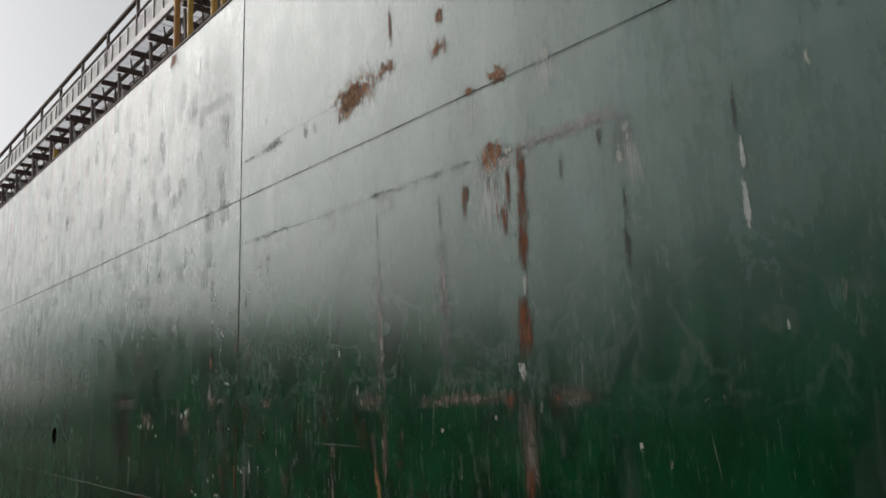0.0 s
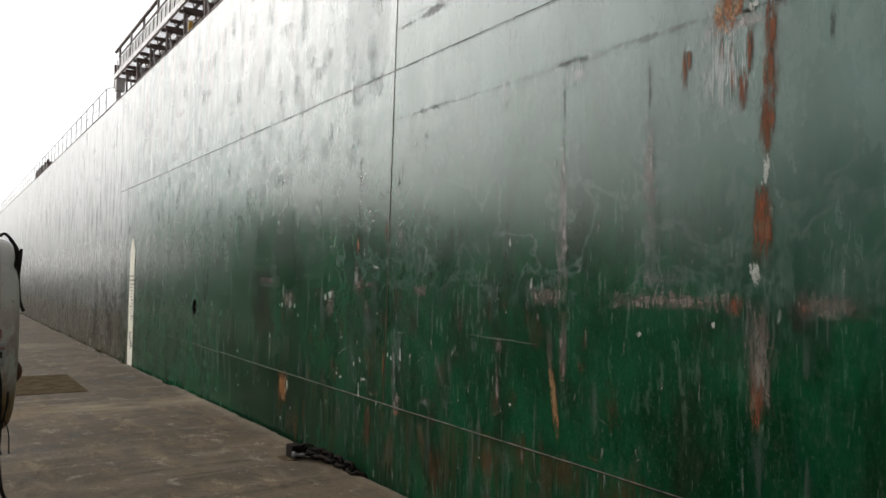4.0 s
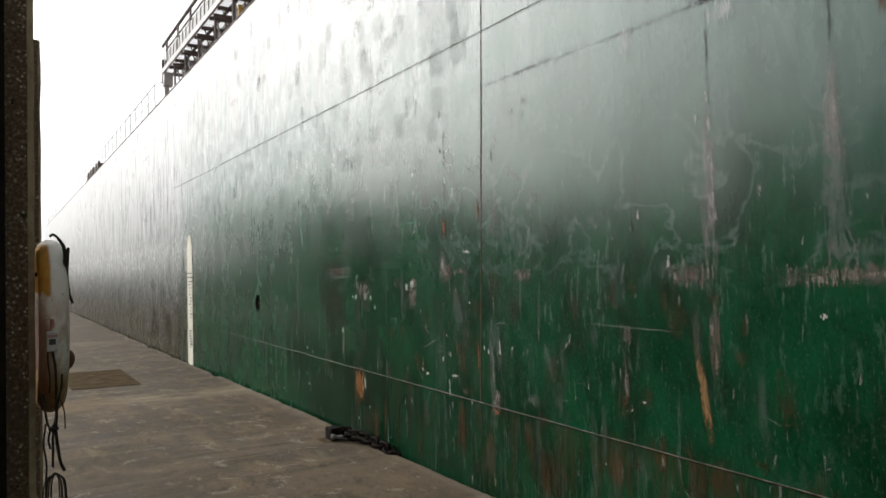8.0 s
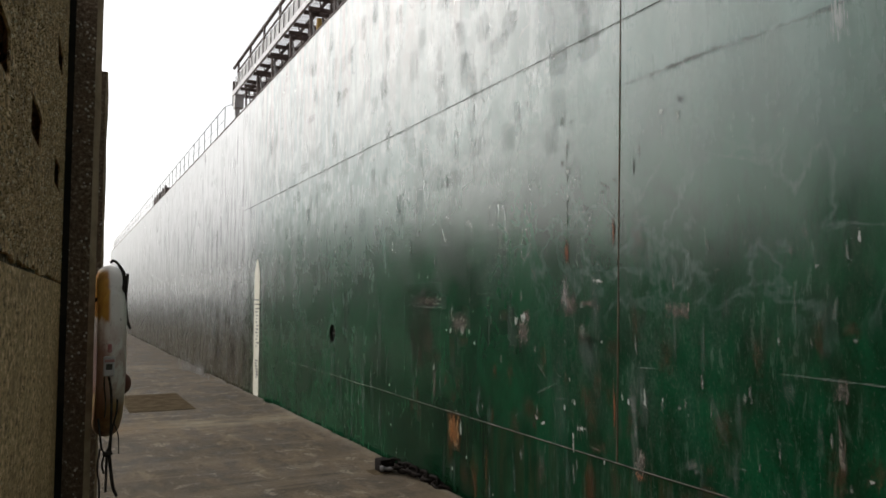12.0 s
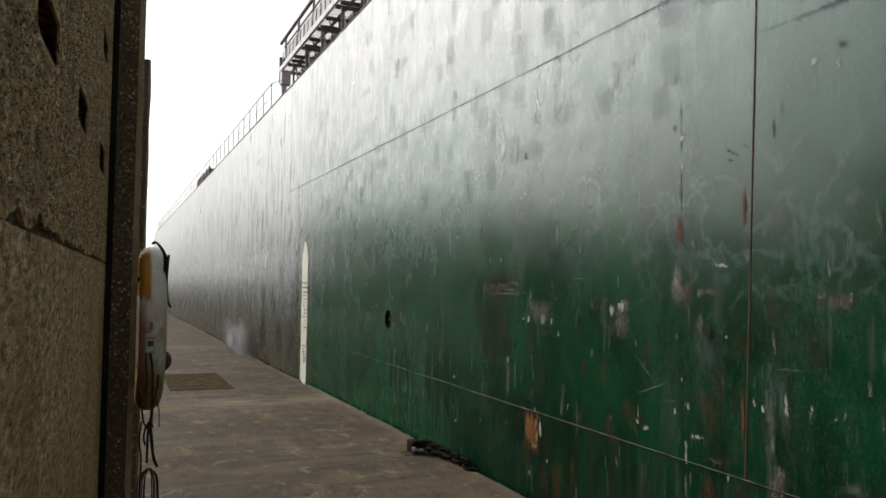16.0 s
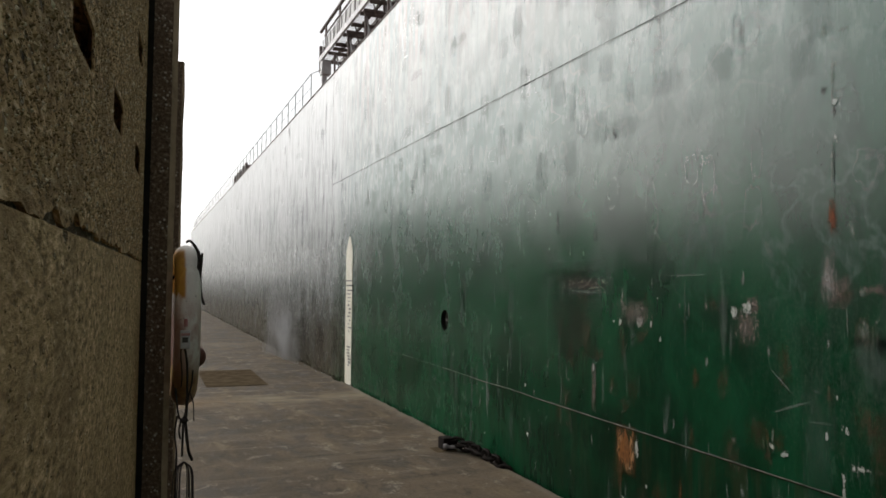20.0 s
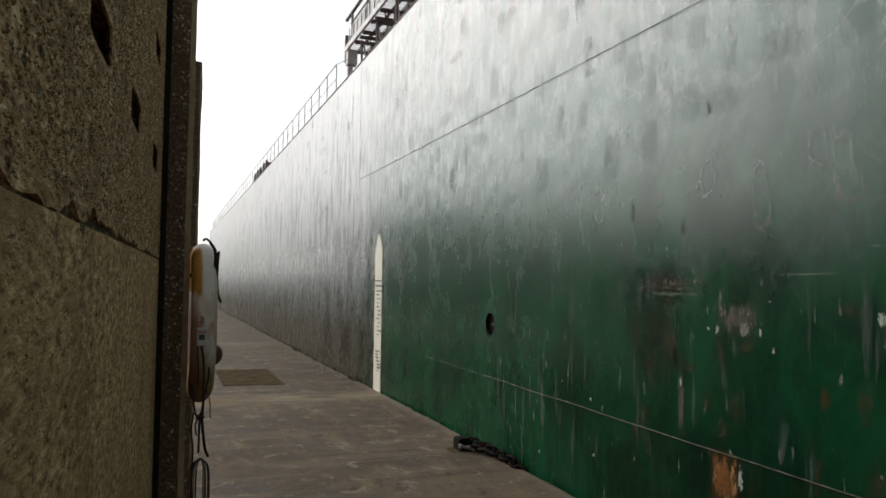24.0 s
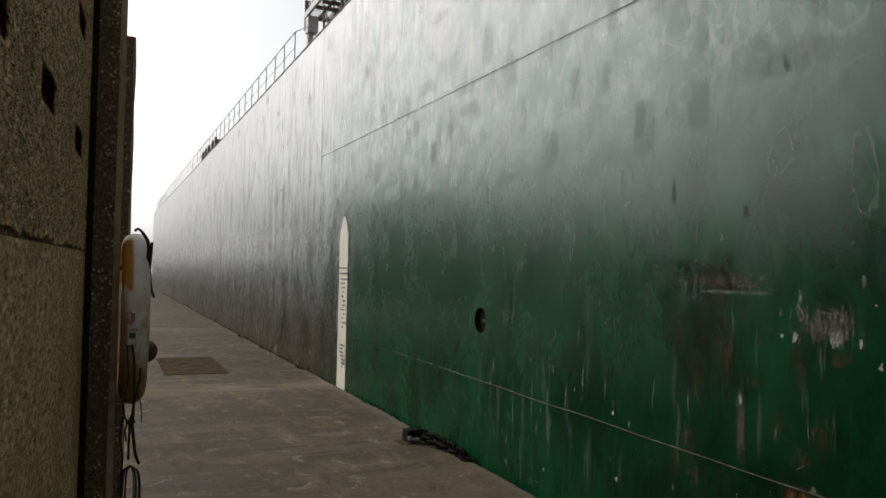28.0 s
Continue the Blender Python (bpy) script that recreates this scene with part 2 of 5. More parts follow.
    # the sky's warm glare near the top, put into the colour in streaks
    warm = n.math("MULTIPLY", n.math("MULTIPLY", n.ramp(z, 3.2, 5.0), n.ramp(y, 6.4, 9.5, 0.10, 1.0)), n.ramp(n.noise(n.coords((1, 5.5, 0.6), shift=(7, 0, 0)), 1.0, 7, 0.66, 0.2), 0.40, 0.62, 0.08, 0.95))
    col = n.mix(warm, col, (0.225, 0.176, 0.152))
    # upright pale smears on the older plates
    pale_smear = n.math("MULTIPLY", n.ramp(n.noise(n.coords((1, 4.6, 1.0), shift=(1, 4, 2)), 1.0, 6, 0.66, 0.4), 0.50, 0.64), n.math("MULTIPLY", n.ramp(z, 2.9, 3.8), n.ramp(y, 6.2, 7.2, 0.15, 1.0)))
    col = n.mix(n.math("MULTIPLY", pale_smear, 0.56), col, (0.295, 0.325, 0.305))
    # glints and dark sides of the dents, painted as light and dark flecks
    col = n.mix(n.math("MULTIPLY", n.math("MULTIPLY", dent_glint, n.ramp(z, 2.5, 3.2)), 0.26), col, (0.280, 0.306, 0.288))
    fleck = n.noise(n.coords((1, 8.5, 4.2), shift=(2, 8, 5)), 1.0, 3, 0.6, 0.4)
    up = n.math("MULTIPLY", n.ramp(z, 2.5, 3.2), n.ramp(y, 6.2, 7.4, 0.12, 1.0))
    col = n.mix(n.math("MULTIPLY", n.math("MULTIPLY", n.ramp(fleck, 0.55, 0.62), up), 0.30), col, (0.325, 0.352, 0.334))
    col = n.mix(n.math("MULTIPLY", n.math("MULTIPLY", n.ramp(fleck, 0.43, 0.36), up), 0.34), col, (0.070, 0.100, 0.092))
    # tide-line rings left by water that dried on the chalk
    ring = n.noise(n.coords((1, 2.1, 2.3), shift=(4, 9, 3)), 1.0, 1, 0.4, 0.6)
    ring = n.ramp(n.math("ABSOLUTE", n.math("SUBTRACT", ring, 0.57)), 0.014, 0.004)
    ring = n.math("MULTIPLY", n.math("MULTIPLY", ring, n.ramp(z, 2.5, 3.1)), n.math("MULTIPLY", n.ramp(y, 6.6, 8.0), n.ramp(mott, 0.42, 0.58)))
    col = n.mix(n.math("MULTIPLY", ring, 0.42), col, (0.255, 0.245, 0.215))
    # pale web of dried salt at breast height
    web = n.noise(n.coords((1, 1.9, 2.1)), 1.0, 4, 0.55, 0.5)
    web = n.ramp(n.math("ABSOLUTE", n.math("SUBTRACT", web, 0.5)), 0.042, 0.0)
    band = n.math("MULTIPLY", n.ramp(z, 1.45, 1.75), n.ramp(z, 2.7, 2.2))
    col = n.mix(n.math("MULTIPLY", n.math("MULTIPLY", web, band), n.math("MULTIPLY", n.ramp(thin, 0.38, 0.60, 0.25, 0.70), n.ramp(y, 8.6, 6.6, 0.12, 1.0))), col, (0.066, 0.104, 0.084))
    run = n.noise(n.coords((1, 4.2, 0.7)), 1.0, 6, 0.70, 0.2)
    run2 = n.noise(n.coords((1, 13.0, 0.9), shift=(0, 4, 2)), 1.0, 5, 0.68)
    # bow plates: greyer, streaked, brown at the foot, with the sky's glare painted in
    bow = n.ramp(n.math("ADD", y, n.math("MULTIPLY", wash, 3.0)), 17.2, 20.0)
    high = n.math("MULTIPLY", n.math("SUBTRACT", z, 2.4), 0.034)
    grey = n.mix(n.ramp(n.math("ADD", run, high), 0.43, 0.56), (0.030, 0.037, 0.036), (0.27, 0.285, 0.285))
    grey = n.mix(n.math("MULTIPLY", n.ramp(n.math("ADD", run2, high), 0.52, 0.60), 0.65), grey, (0.42, 0.43, 0.43))
    grey = n.mix(n.math("MULTIPLY", n.ramp(n.math("ADD", run2, high), 0.46, 0.38), 0.70), grey, (0.030, 0.036, 0.034))
    grey = n.mix(n.math("MULTIPLY", n.ramp(z, 2.2, 0.3), n.ramp(mott, 0.30, 0.50)), grey, (0.046, 0.034, 0.019))
    col = n.mix(n.math("MULTIPLY", bow, 0.86), col, grey)
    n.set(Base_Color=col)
    rg = n.math("ADD", n.ramp(mott, 0.34, 0.66, 0.175, 0.235), n.math("MULTIPLY", scuff, 0.2))
    rg = n.math("ADD", rg, n.math("MULTIPLY", n.ramp(thin, 0.4, 0.65), n.ramp(z, 2.0, 3.0, 0.015, 0.06)))
    rg = n.math("ADD", rg, n.math("MULTIPLY", bald, 0.05))
    rg = n.math("ADD", rg, n.math("MULTIPLY", chalk, 0.08))
    rg = n.math("ADD", rg, n.ramp(y, 8.0, 12.5, 0, 0.05))
    glossy = n.math("ADD", z, n.math("MULTIPLY", n.ramp(y, 8.2, 10.8, 0, 1.1), n.ramp(z, 0.7, 1.4)))
    n.set(Roughness=rg, IOR=n.math("SUBTRACT", 1.5, n.math("MULTIPLY", n.ramp(glossy, 2.1, 0.9), n.ramp(y, 10.0, 6.0, 0.10, 0.15))), Specular_IOR_Level=n.math("ADD", n.ramp(glossy, 0.6, 2.5, 0.11, 0.50), n.math("MULTIPLY", bow, 0.12)))
    dish = n.noise(n.coords((1, 2.9, 3.4), shift=(6, 1, 2)), 1.0, 2, 0.5, 0.3)
    b1 = n.bump(n.math("MULTIPLY", dish, n.math("MULTIPLY", old, n.ramp(y, 8.0, 17.0, 0.22, 1.0))), 0.26, 0.045)
    b2 = n.bump(n.math("MULTIPLY", leaf, n.math("MULTIPLY", old, n.ramp(y, 8.0, 17.0, 0.3, 1.0))), 0.22, 0.030, b1)
    b3 = n.bump(n.math("MULTIPLY", mott, tall), 0.06, 0.02, b2)
    b4 = n.bump(n.math("MULTIPLY", run, bow), 0.09, 0.03, b3)
    n.set(Normal=n.bump(thin, 0.03, 0.004, b4))
    return n.mat


def wear(name, tone, tone2, stretch=(1, 10, 4), scale=1.0, rough=0.7, cover=0.5, gain=1.0, soft=0.10, halo=0.25, warp=0.25, ragged=1.5, spec=0.4, tone3=None, fringe=0.7, box_like=2.0, speckle=0.35, outline=False, ior=1.3):
    """A patch of rust, chalky paint, bare primer or painted crease shade, eaten away from its outline inwards along its
    own grain.
    """
    n = Nodes(name)
    r = n.math("MULTIPLY", n.random(), 60.0)
    cx = n.t.nodes.new("ShaderNodeCombineXYZ")
    n.t.links.new(r, cx.inputs[0])

    def moved(v):
        sh = n.t.nodes.new("ShaderNodeVectorMath")
        sh.operation = "ADD"
        n.t.links.new(v, sh.inputs[0])
        n.t.links.new(cx.outputs[0], sh.inputs[1])
        return sh.outputs[0]

    g = n.tc.outputs["Generated"]
    bend = n.t.nodes.new("ShaderNodeTexNoise")
    n.t.links.new(moved(g), bend.inputs["Vector"])
    bend.inputs["Scale"].default_value, bend.inputs["Detail"].default_value = 2.6, 4.0
    bent = n.t.nodes.new("ShaderNodeSeparateColor")
    n.t.links.new(bend.outputs["Color"], bent.inputs[0])

    def side(k, bow):
        c = n.math("SUBTRACT", n.axis(g, k), 0.5)
        c = n.math("ADD", c, n.math("MULTIPLY", n.math("SUBTRACT", bow, 0.5), warp))
        return n.math("MULTIPLY", n.math("ABSOLUTE", c), 2.0)

    dy, dz = side(1, bent.outputs[0]), side(2, bent.outputs[1])
    dist = n.math("POWER", n.math("ADD", n.math("POWER", dy, box_like), n.math("POWER", dz, box_like)), 1.0 / box_like)
    inset = 0.36 if box_like < 3.5 else 0.44
    rim = n.math("MULTIPLY", n.ramp(n.math("ABSOLUTE", n.math("SUBTRACT", n.axis(g, 1), 0.5)), 0.50, inset), n.ramp(n.math("ABSOLUTE", n.math("SUBTRACT", n.axis(g, 2), 0.5)), 0.50, inset + 0.02))
    v = moved(n.coords(stretch))
    nz = n.noise(v, scale, 8, 0.75, 0.2)
    fine = n.noise(v, scale * 4.0, 5, 0.7)
    grain = n.noise(moved(n.coords((1, 1, 0.7))), 75.0, 4, 0.65)
    m = n.math("ADD", n.math("SUBTRACT", 1.0, dist), n.math("ADD", n.math("MULTIPLY", n.math("SUBTRACT", nz, 0.5), ragged * 2.0), n.math("MULTIPLY", n.math("SUBTRACT", fine, 0.5), ragged * fringe)))
    m = n.math("ADD", m, n.math("MULTIPLY", n.math("SUBTRACT", grain, 0.5), speckle * 2.0))
    core = n.ramp(n.math("ABSOLUTE", n.math("SUBTRACT", m, cover)), soft, soft * 0.3) if outline else n.ramp(m, cover - soft, cover + soft)
    stain = n.math("MULTIPLY", n.ramp(m, cover - 0.55, cover + 0.15), halo)
    mask = n.math("MULTIPLY", n.math("MULTIPLY", n.math("MAXIMUM", core, stain), rim), gain)
    col = n.mix(n.ramp(n.math("ADD", n.math("MULTIPLY", fine, 0.5), n.math("ADD", n.math("MULTIPLY", bent.outputs[2], 0.25), n.math("MULTIPLY", grain, 0.25))), 0.42, 0.58), tone, tone2)
    if tone3:
        col = n.mix(n.math("MULTIPLY", n.ramp(bent.outputs[1], 0.48, 0.64), n.ramp(nz, 0.42, 0.60)), col, tone3)
    n.set(Base_Color=col, Roughness=rough, IOR=ior, Specular_IOR_Level=spec)
    n.set(Normal=n.bump(nz, 0.2, 0.005))
    return n.cut(mask).mat


def plain(name, a, b, scale=8.0, rough=0.6, metal=0.0, bumpy=0.2, dist=0.004, source="Object", stretch=(1, 1, 1), spec=0.3):
    n = Nodes(name)
    v = n.coords(stretch, source)
    n.set(Specular_IOR_Level=spec)
    f = n.noise(v, scale, 6, 0.6, 0.2)
    g = n.noise(v, scale * 6, 4, 0.6)
    n.set(Base_Color=n.mix(n.ramp(f, 0.3, 0.7), a, b), Roughness=n.ramp(g, 0.3, 0.7, max(0.05, rough - 0.12), min(1, rough + 0.12)), Metallic=metal)
    n.set(Normal=n.bump(g, bumpy, dist))
    return n.mat


def rough_concrete(name, dark, mid, light, grain=70.0, coarse=9.0, stone=0.5, stone_size=42.0, relief=0.9, pit=0.36):
    n = Nodes(name)
    o = n.coords()
    g = n.noise(n.coords((1, 0.42, 1.1)), grain, 4, 0.65)
    c = n.noise(n.coords((1, 0.5, 0.9)), coarse, 6, 0.65, 0.3)
    f = n.noise(o, 1.6, 4, 0.6)
    col = n.mix(n.ramp(g, 0.36, 0.50), dark, mid)
    col = n.mix(n.ramp(g, 0.52, 0.63), col, light)
    col = n.mix(n.ramp(c, 0.42, 0.64, 0, 0.72), col, n.mix(0.5, dark, mid))
    col = n.mix(n.ramp(f, 0.45, 0.70, 0, 0.35), col, dark)
    v = n.cells(n.coords((1, 0.5, 0.9)), stone_size)
    peb = n.math("MULTIPLY", n.ramp(v, 0.34, 0.22), n.ramp(n.noise(o, 17.0, 3, 0.5), 0.50, 0.60))
    col = n.mix(n.math("MULTIPLY", peb, stone), col, (0.50, 0.44, 0.35))
    hole = n.ramp(n.noise(n.coords((1, 0.42, 0.8)), grain * 0.42, 4, 0.65), pit - 0.07, pit)
    col = n.mix(hole, n.mix(0.75, col, (0.018, 0.014, 0.010)), col)
    n.set(Base_Color=col, Roughness=0.92, Specular_IOR_Level=0.2)
    h = n.math("ADD", n.math("MULTIPLY", g, 0.5), n.math("ADD", n.math("MULTIPLY", hole, 0.7), n.math("ADD", n.math("MULTIPLY", peb, 0.3), n.math("MULTIPLY", c, 0.8))))
    n.set(Normal=n.bump(h, relief, 0.016))
    return n.mat


def pebble():
    n = Nodes("exposed_aggregate_grains")
    r = n.t.nodes.new("ShaderNodeNewGeometry").outputs["Random Per Island"]
    col = n.mix(n.ramp(r, 0.0, 0.55), (0.19, 0.118, 0.055), (0.50, 0.33, 0.165))
    col = n.mix(n.ramp(r, 0.72, 1.0), col, (0.92, 0.78, 0.56))
    n.set(Base_Color=col, Roughness=0.85, Specular_IOR_Level=0.25)
    return n.mat


def lifebuoy_skin():
    """White plastic with faded orange bands and grime that has run down and settled at the foot."""
    n = Nodes("grubby_lifebuoy_plastic")
    o = n.coords()
    x, z = n.axis(o, 0), n.axis(o, 2)
    f = n.noise(n.coords((9, 9, 4)), 1.0, 6, 0.65, 0.4)
    g = n.noise(o, 60.0, 5, 0.65)
    zz = n.math("ADD", z, n.math("MULTIPLY", n.math("SUBTRACT", f, 0.5), 0.16))
    xx = n.math("ADD", x, n.math("MULTIPLY", n.math("SUBTRACT", f, 0.5), 0.03))
    col = n.mix(n.ramp(f, 0.35, 0.7), (0.84, 0.80, 0.73), (0.74, 0.67, 0.59))
    pink = n.math("MULTIPLY", n.ramp(zz, 0.26, -0.02), n.ramp(n.noise(n.coords((16, 16, 7)), 1.0, 6, 0.7, 0.5), 0.40, 0.58))
    col = n.mix(n.math("MULTIPLY", pink, 0.9), col, (0.55, 0.37, 0.31))
    seat = n.math("MULTIPLY", n.ramp(xx, -0.010, -0.036), n.ramp(zz, 0.14, -0.02))
    col = n.mix(n.math("MULTIPLY", seat, 0.75), col, (0.34, 0.165, 0.125))
    band = n.math("MULTIPLY", n.math("MULTIPLY", n.ramp(xx, -0.004, -0.018), n.ramp(zz, 0.135, 0.155)), n.ramp(z, 0.37, 0.34))
    col = n.mix(band, col, n.mix(n.ramp(f, 0.4, 0.6), (0.62, 0.33, 0.055), (0.50, 0.22, 0.04)))
    foot = n.ramp(zz, -0.12, -0.24)
    col = n.mix(foot, col, n.mix(n.ramp(f, 0.4, 0.62), (0.44, 0.29, 0.12), (0.26, 0.125, 0.065)))
    col = n.mix(n.ramp(g, 0.60, 0.72, 0, 0.6), col, (0.16, 0.10, 0.07))
    n.set(Base_Color=col, Roughness=n.ramp(f, 0.3, 0.7, 0.4, 0.6))
    n.set(Normal=n.bump(g, 0.12, 0.003))
    return n.mat


def quay_concrete():
    n = Nodes("weathered_quay_concrete")
    o = n.coords()
    x, y = n.axis(o, 0), n.axis(o, 1)
    broad = n.noise(o, 0.55, 6, 0.62, 0.5)
    cloud = n.noise(n.coords((1.7, 0.75, 1), shift=(3, 1, 0)), 1.7, 7, 0.66, 0.5)
    blot = n.noise(n.coords((1.4, 0.6, 1), shift=(8, 5, 0)), 5.0, 6, 0.68, 0.4)
    grit = n.noise(n.coords((1, 0.5, 1)), 42.0, 6, 0.72)
    fine = n.noise(n.coords((1, 1.2, 1)), 130.0, 3, 0.6)
    col = n.mix(n.ramp(broad, 0.38, 0.62), (0.066, 0.047, 0.026), (0.122, 0.090, 0.055))
    col = n.mix(n.ramp(cloud, 0.48, 0.62, 0, 0.75), col, (0.034, 0.024, 0.013))
    col = n.mix(n.ramp(cloud, 0.45, 0.34, 0, 0.60), col, (0.185, 0.138, 0.078))
    col = n.mix(n.ramp(blot, 0.52, 0.64, 0, 0.65), col, (0.036, 0.026, 0.015))
    col = n.mix(n.ramp(blot, 0.44, 0.32, 0, 0.50), col, (0.165, 0.130, 0.085))
    tide = n.noise(n.coords((0.30, 2.0, 1), shift=(1, 1, 0)), 1.0, 6, 0.66, 0.4)
    col = n.mix(n.ramp(tide, 0.52, 0.64, 0, 0.45), col, (0.040, 0.030, 0.018))
    col = n.mix(n.ramp(tide, 0.46, 0.36, 0, 0.42), col, (0.165, 0.128, 0.080))
    # cross-wise scouring where the slabs meet, and the ochre stain under the lifebuoy
    seam = n.math("ABSOLUTE", n.math("SUBTRACT", n.math("ADD", y, n.math("MULTIPLY", blot, 0.7)), 11.30))
    worn_band = n.math("MULTIPLY", n.ramp(seam, 0.75, 0.10), n.ramp(n.noise(n.coords((1.1, 5.0, 1)), 1.0, 6, 0.7, 0.3), 0.36, 0.60))
    col = n.mix(n.math("MULTIPLY", worn_band, 0.78), col, (0.250, 0.192, 0.118))
    ochre = n.math("MULTIPLY", n.ramp(n.math("ADD", x, n.math("MULTIPLY", cloud, 1.2)), 2.3, 0.9), n.ramp(seam, 0.8, 0.1))
    col = n.mix(n.math("MULTIPLY", ochre, 0.70), col, (0.135, 0.076, 0.026))
    # pale scraped places, drawn out a little across the quay
    scrape = n.math("MULTIPLY", n.ramp(n.noise(n.coords((1.6, 1.3, 1), shift=(2, 7, 0)), 2.4, 7, 0.72, 0.5), 0.56, 0.63), n.ramp(grit, 0.40, 0.54))
    col = n.mix(n.math("MULTIPLY", scrape, 0.68), col, (0.270, 0.225, 0.158))
    col = n.mix(n.ramp(grit, 0.55, 0.68, 0, 0.50), col, (0.180, 0.152, 0.112))
    col = n.mix(n.ramp(grit, 0.45, 0.34, 0, 0.62), col, (0.022, 0.016, 0.010))
    col = n.mix(n.ramp(fine, 0.62, 0.74, 0, 0.55), col, (0.240, 0.210, 0.165))
    edge = n.ramp(n.math("ADD", x, n.math("MULTIPLY", blot, 0.34)), 3.16, 3.27, 0, 0.55)
    col = n.mix(edge, col, (0.190, 0.160, 0.120))
    col = n.mix(n.math("MULTIPLY", n.random(), 0.30), col, (0.036, 0.028, 0.019))
    n.set(Base_Color=col, Roughness=n.ramp(cloud, 0.4, 0.7, 0.92, 0.70), Specular_IOR_Level=0.18)
    n.set(Normal=n.bump(n.math("ADD", n.math("ADD", grit, n.math("MULTIPLY", fine, 0.3)), n.math("MULTIPLY", blot, 1.4)), 0.7, 0.014))
    return n.mat


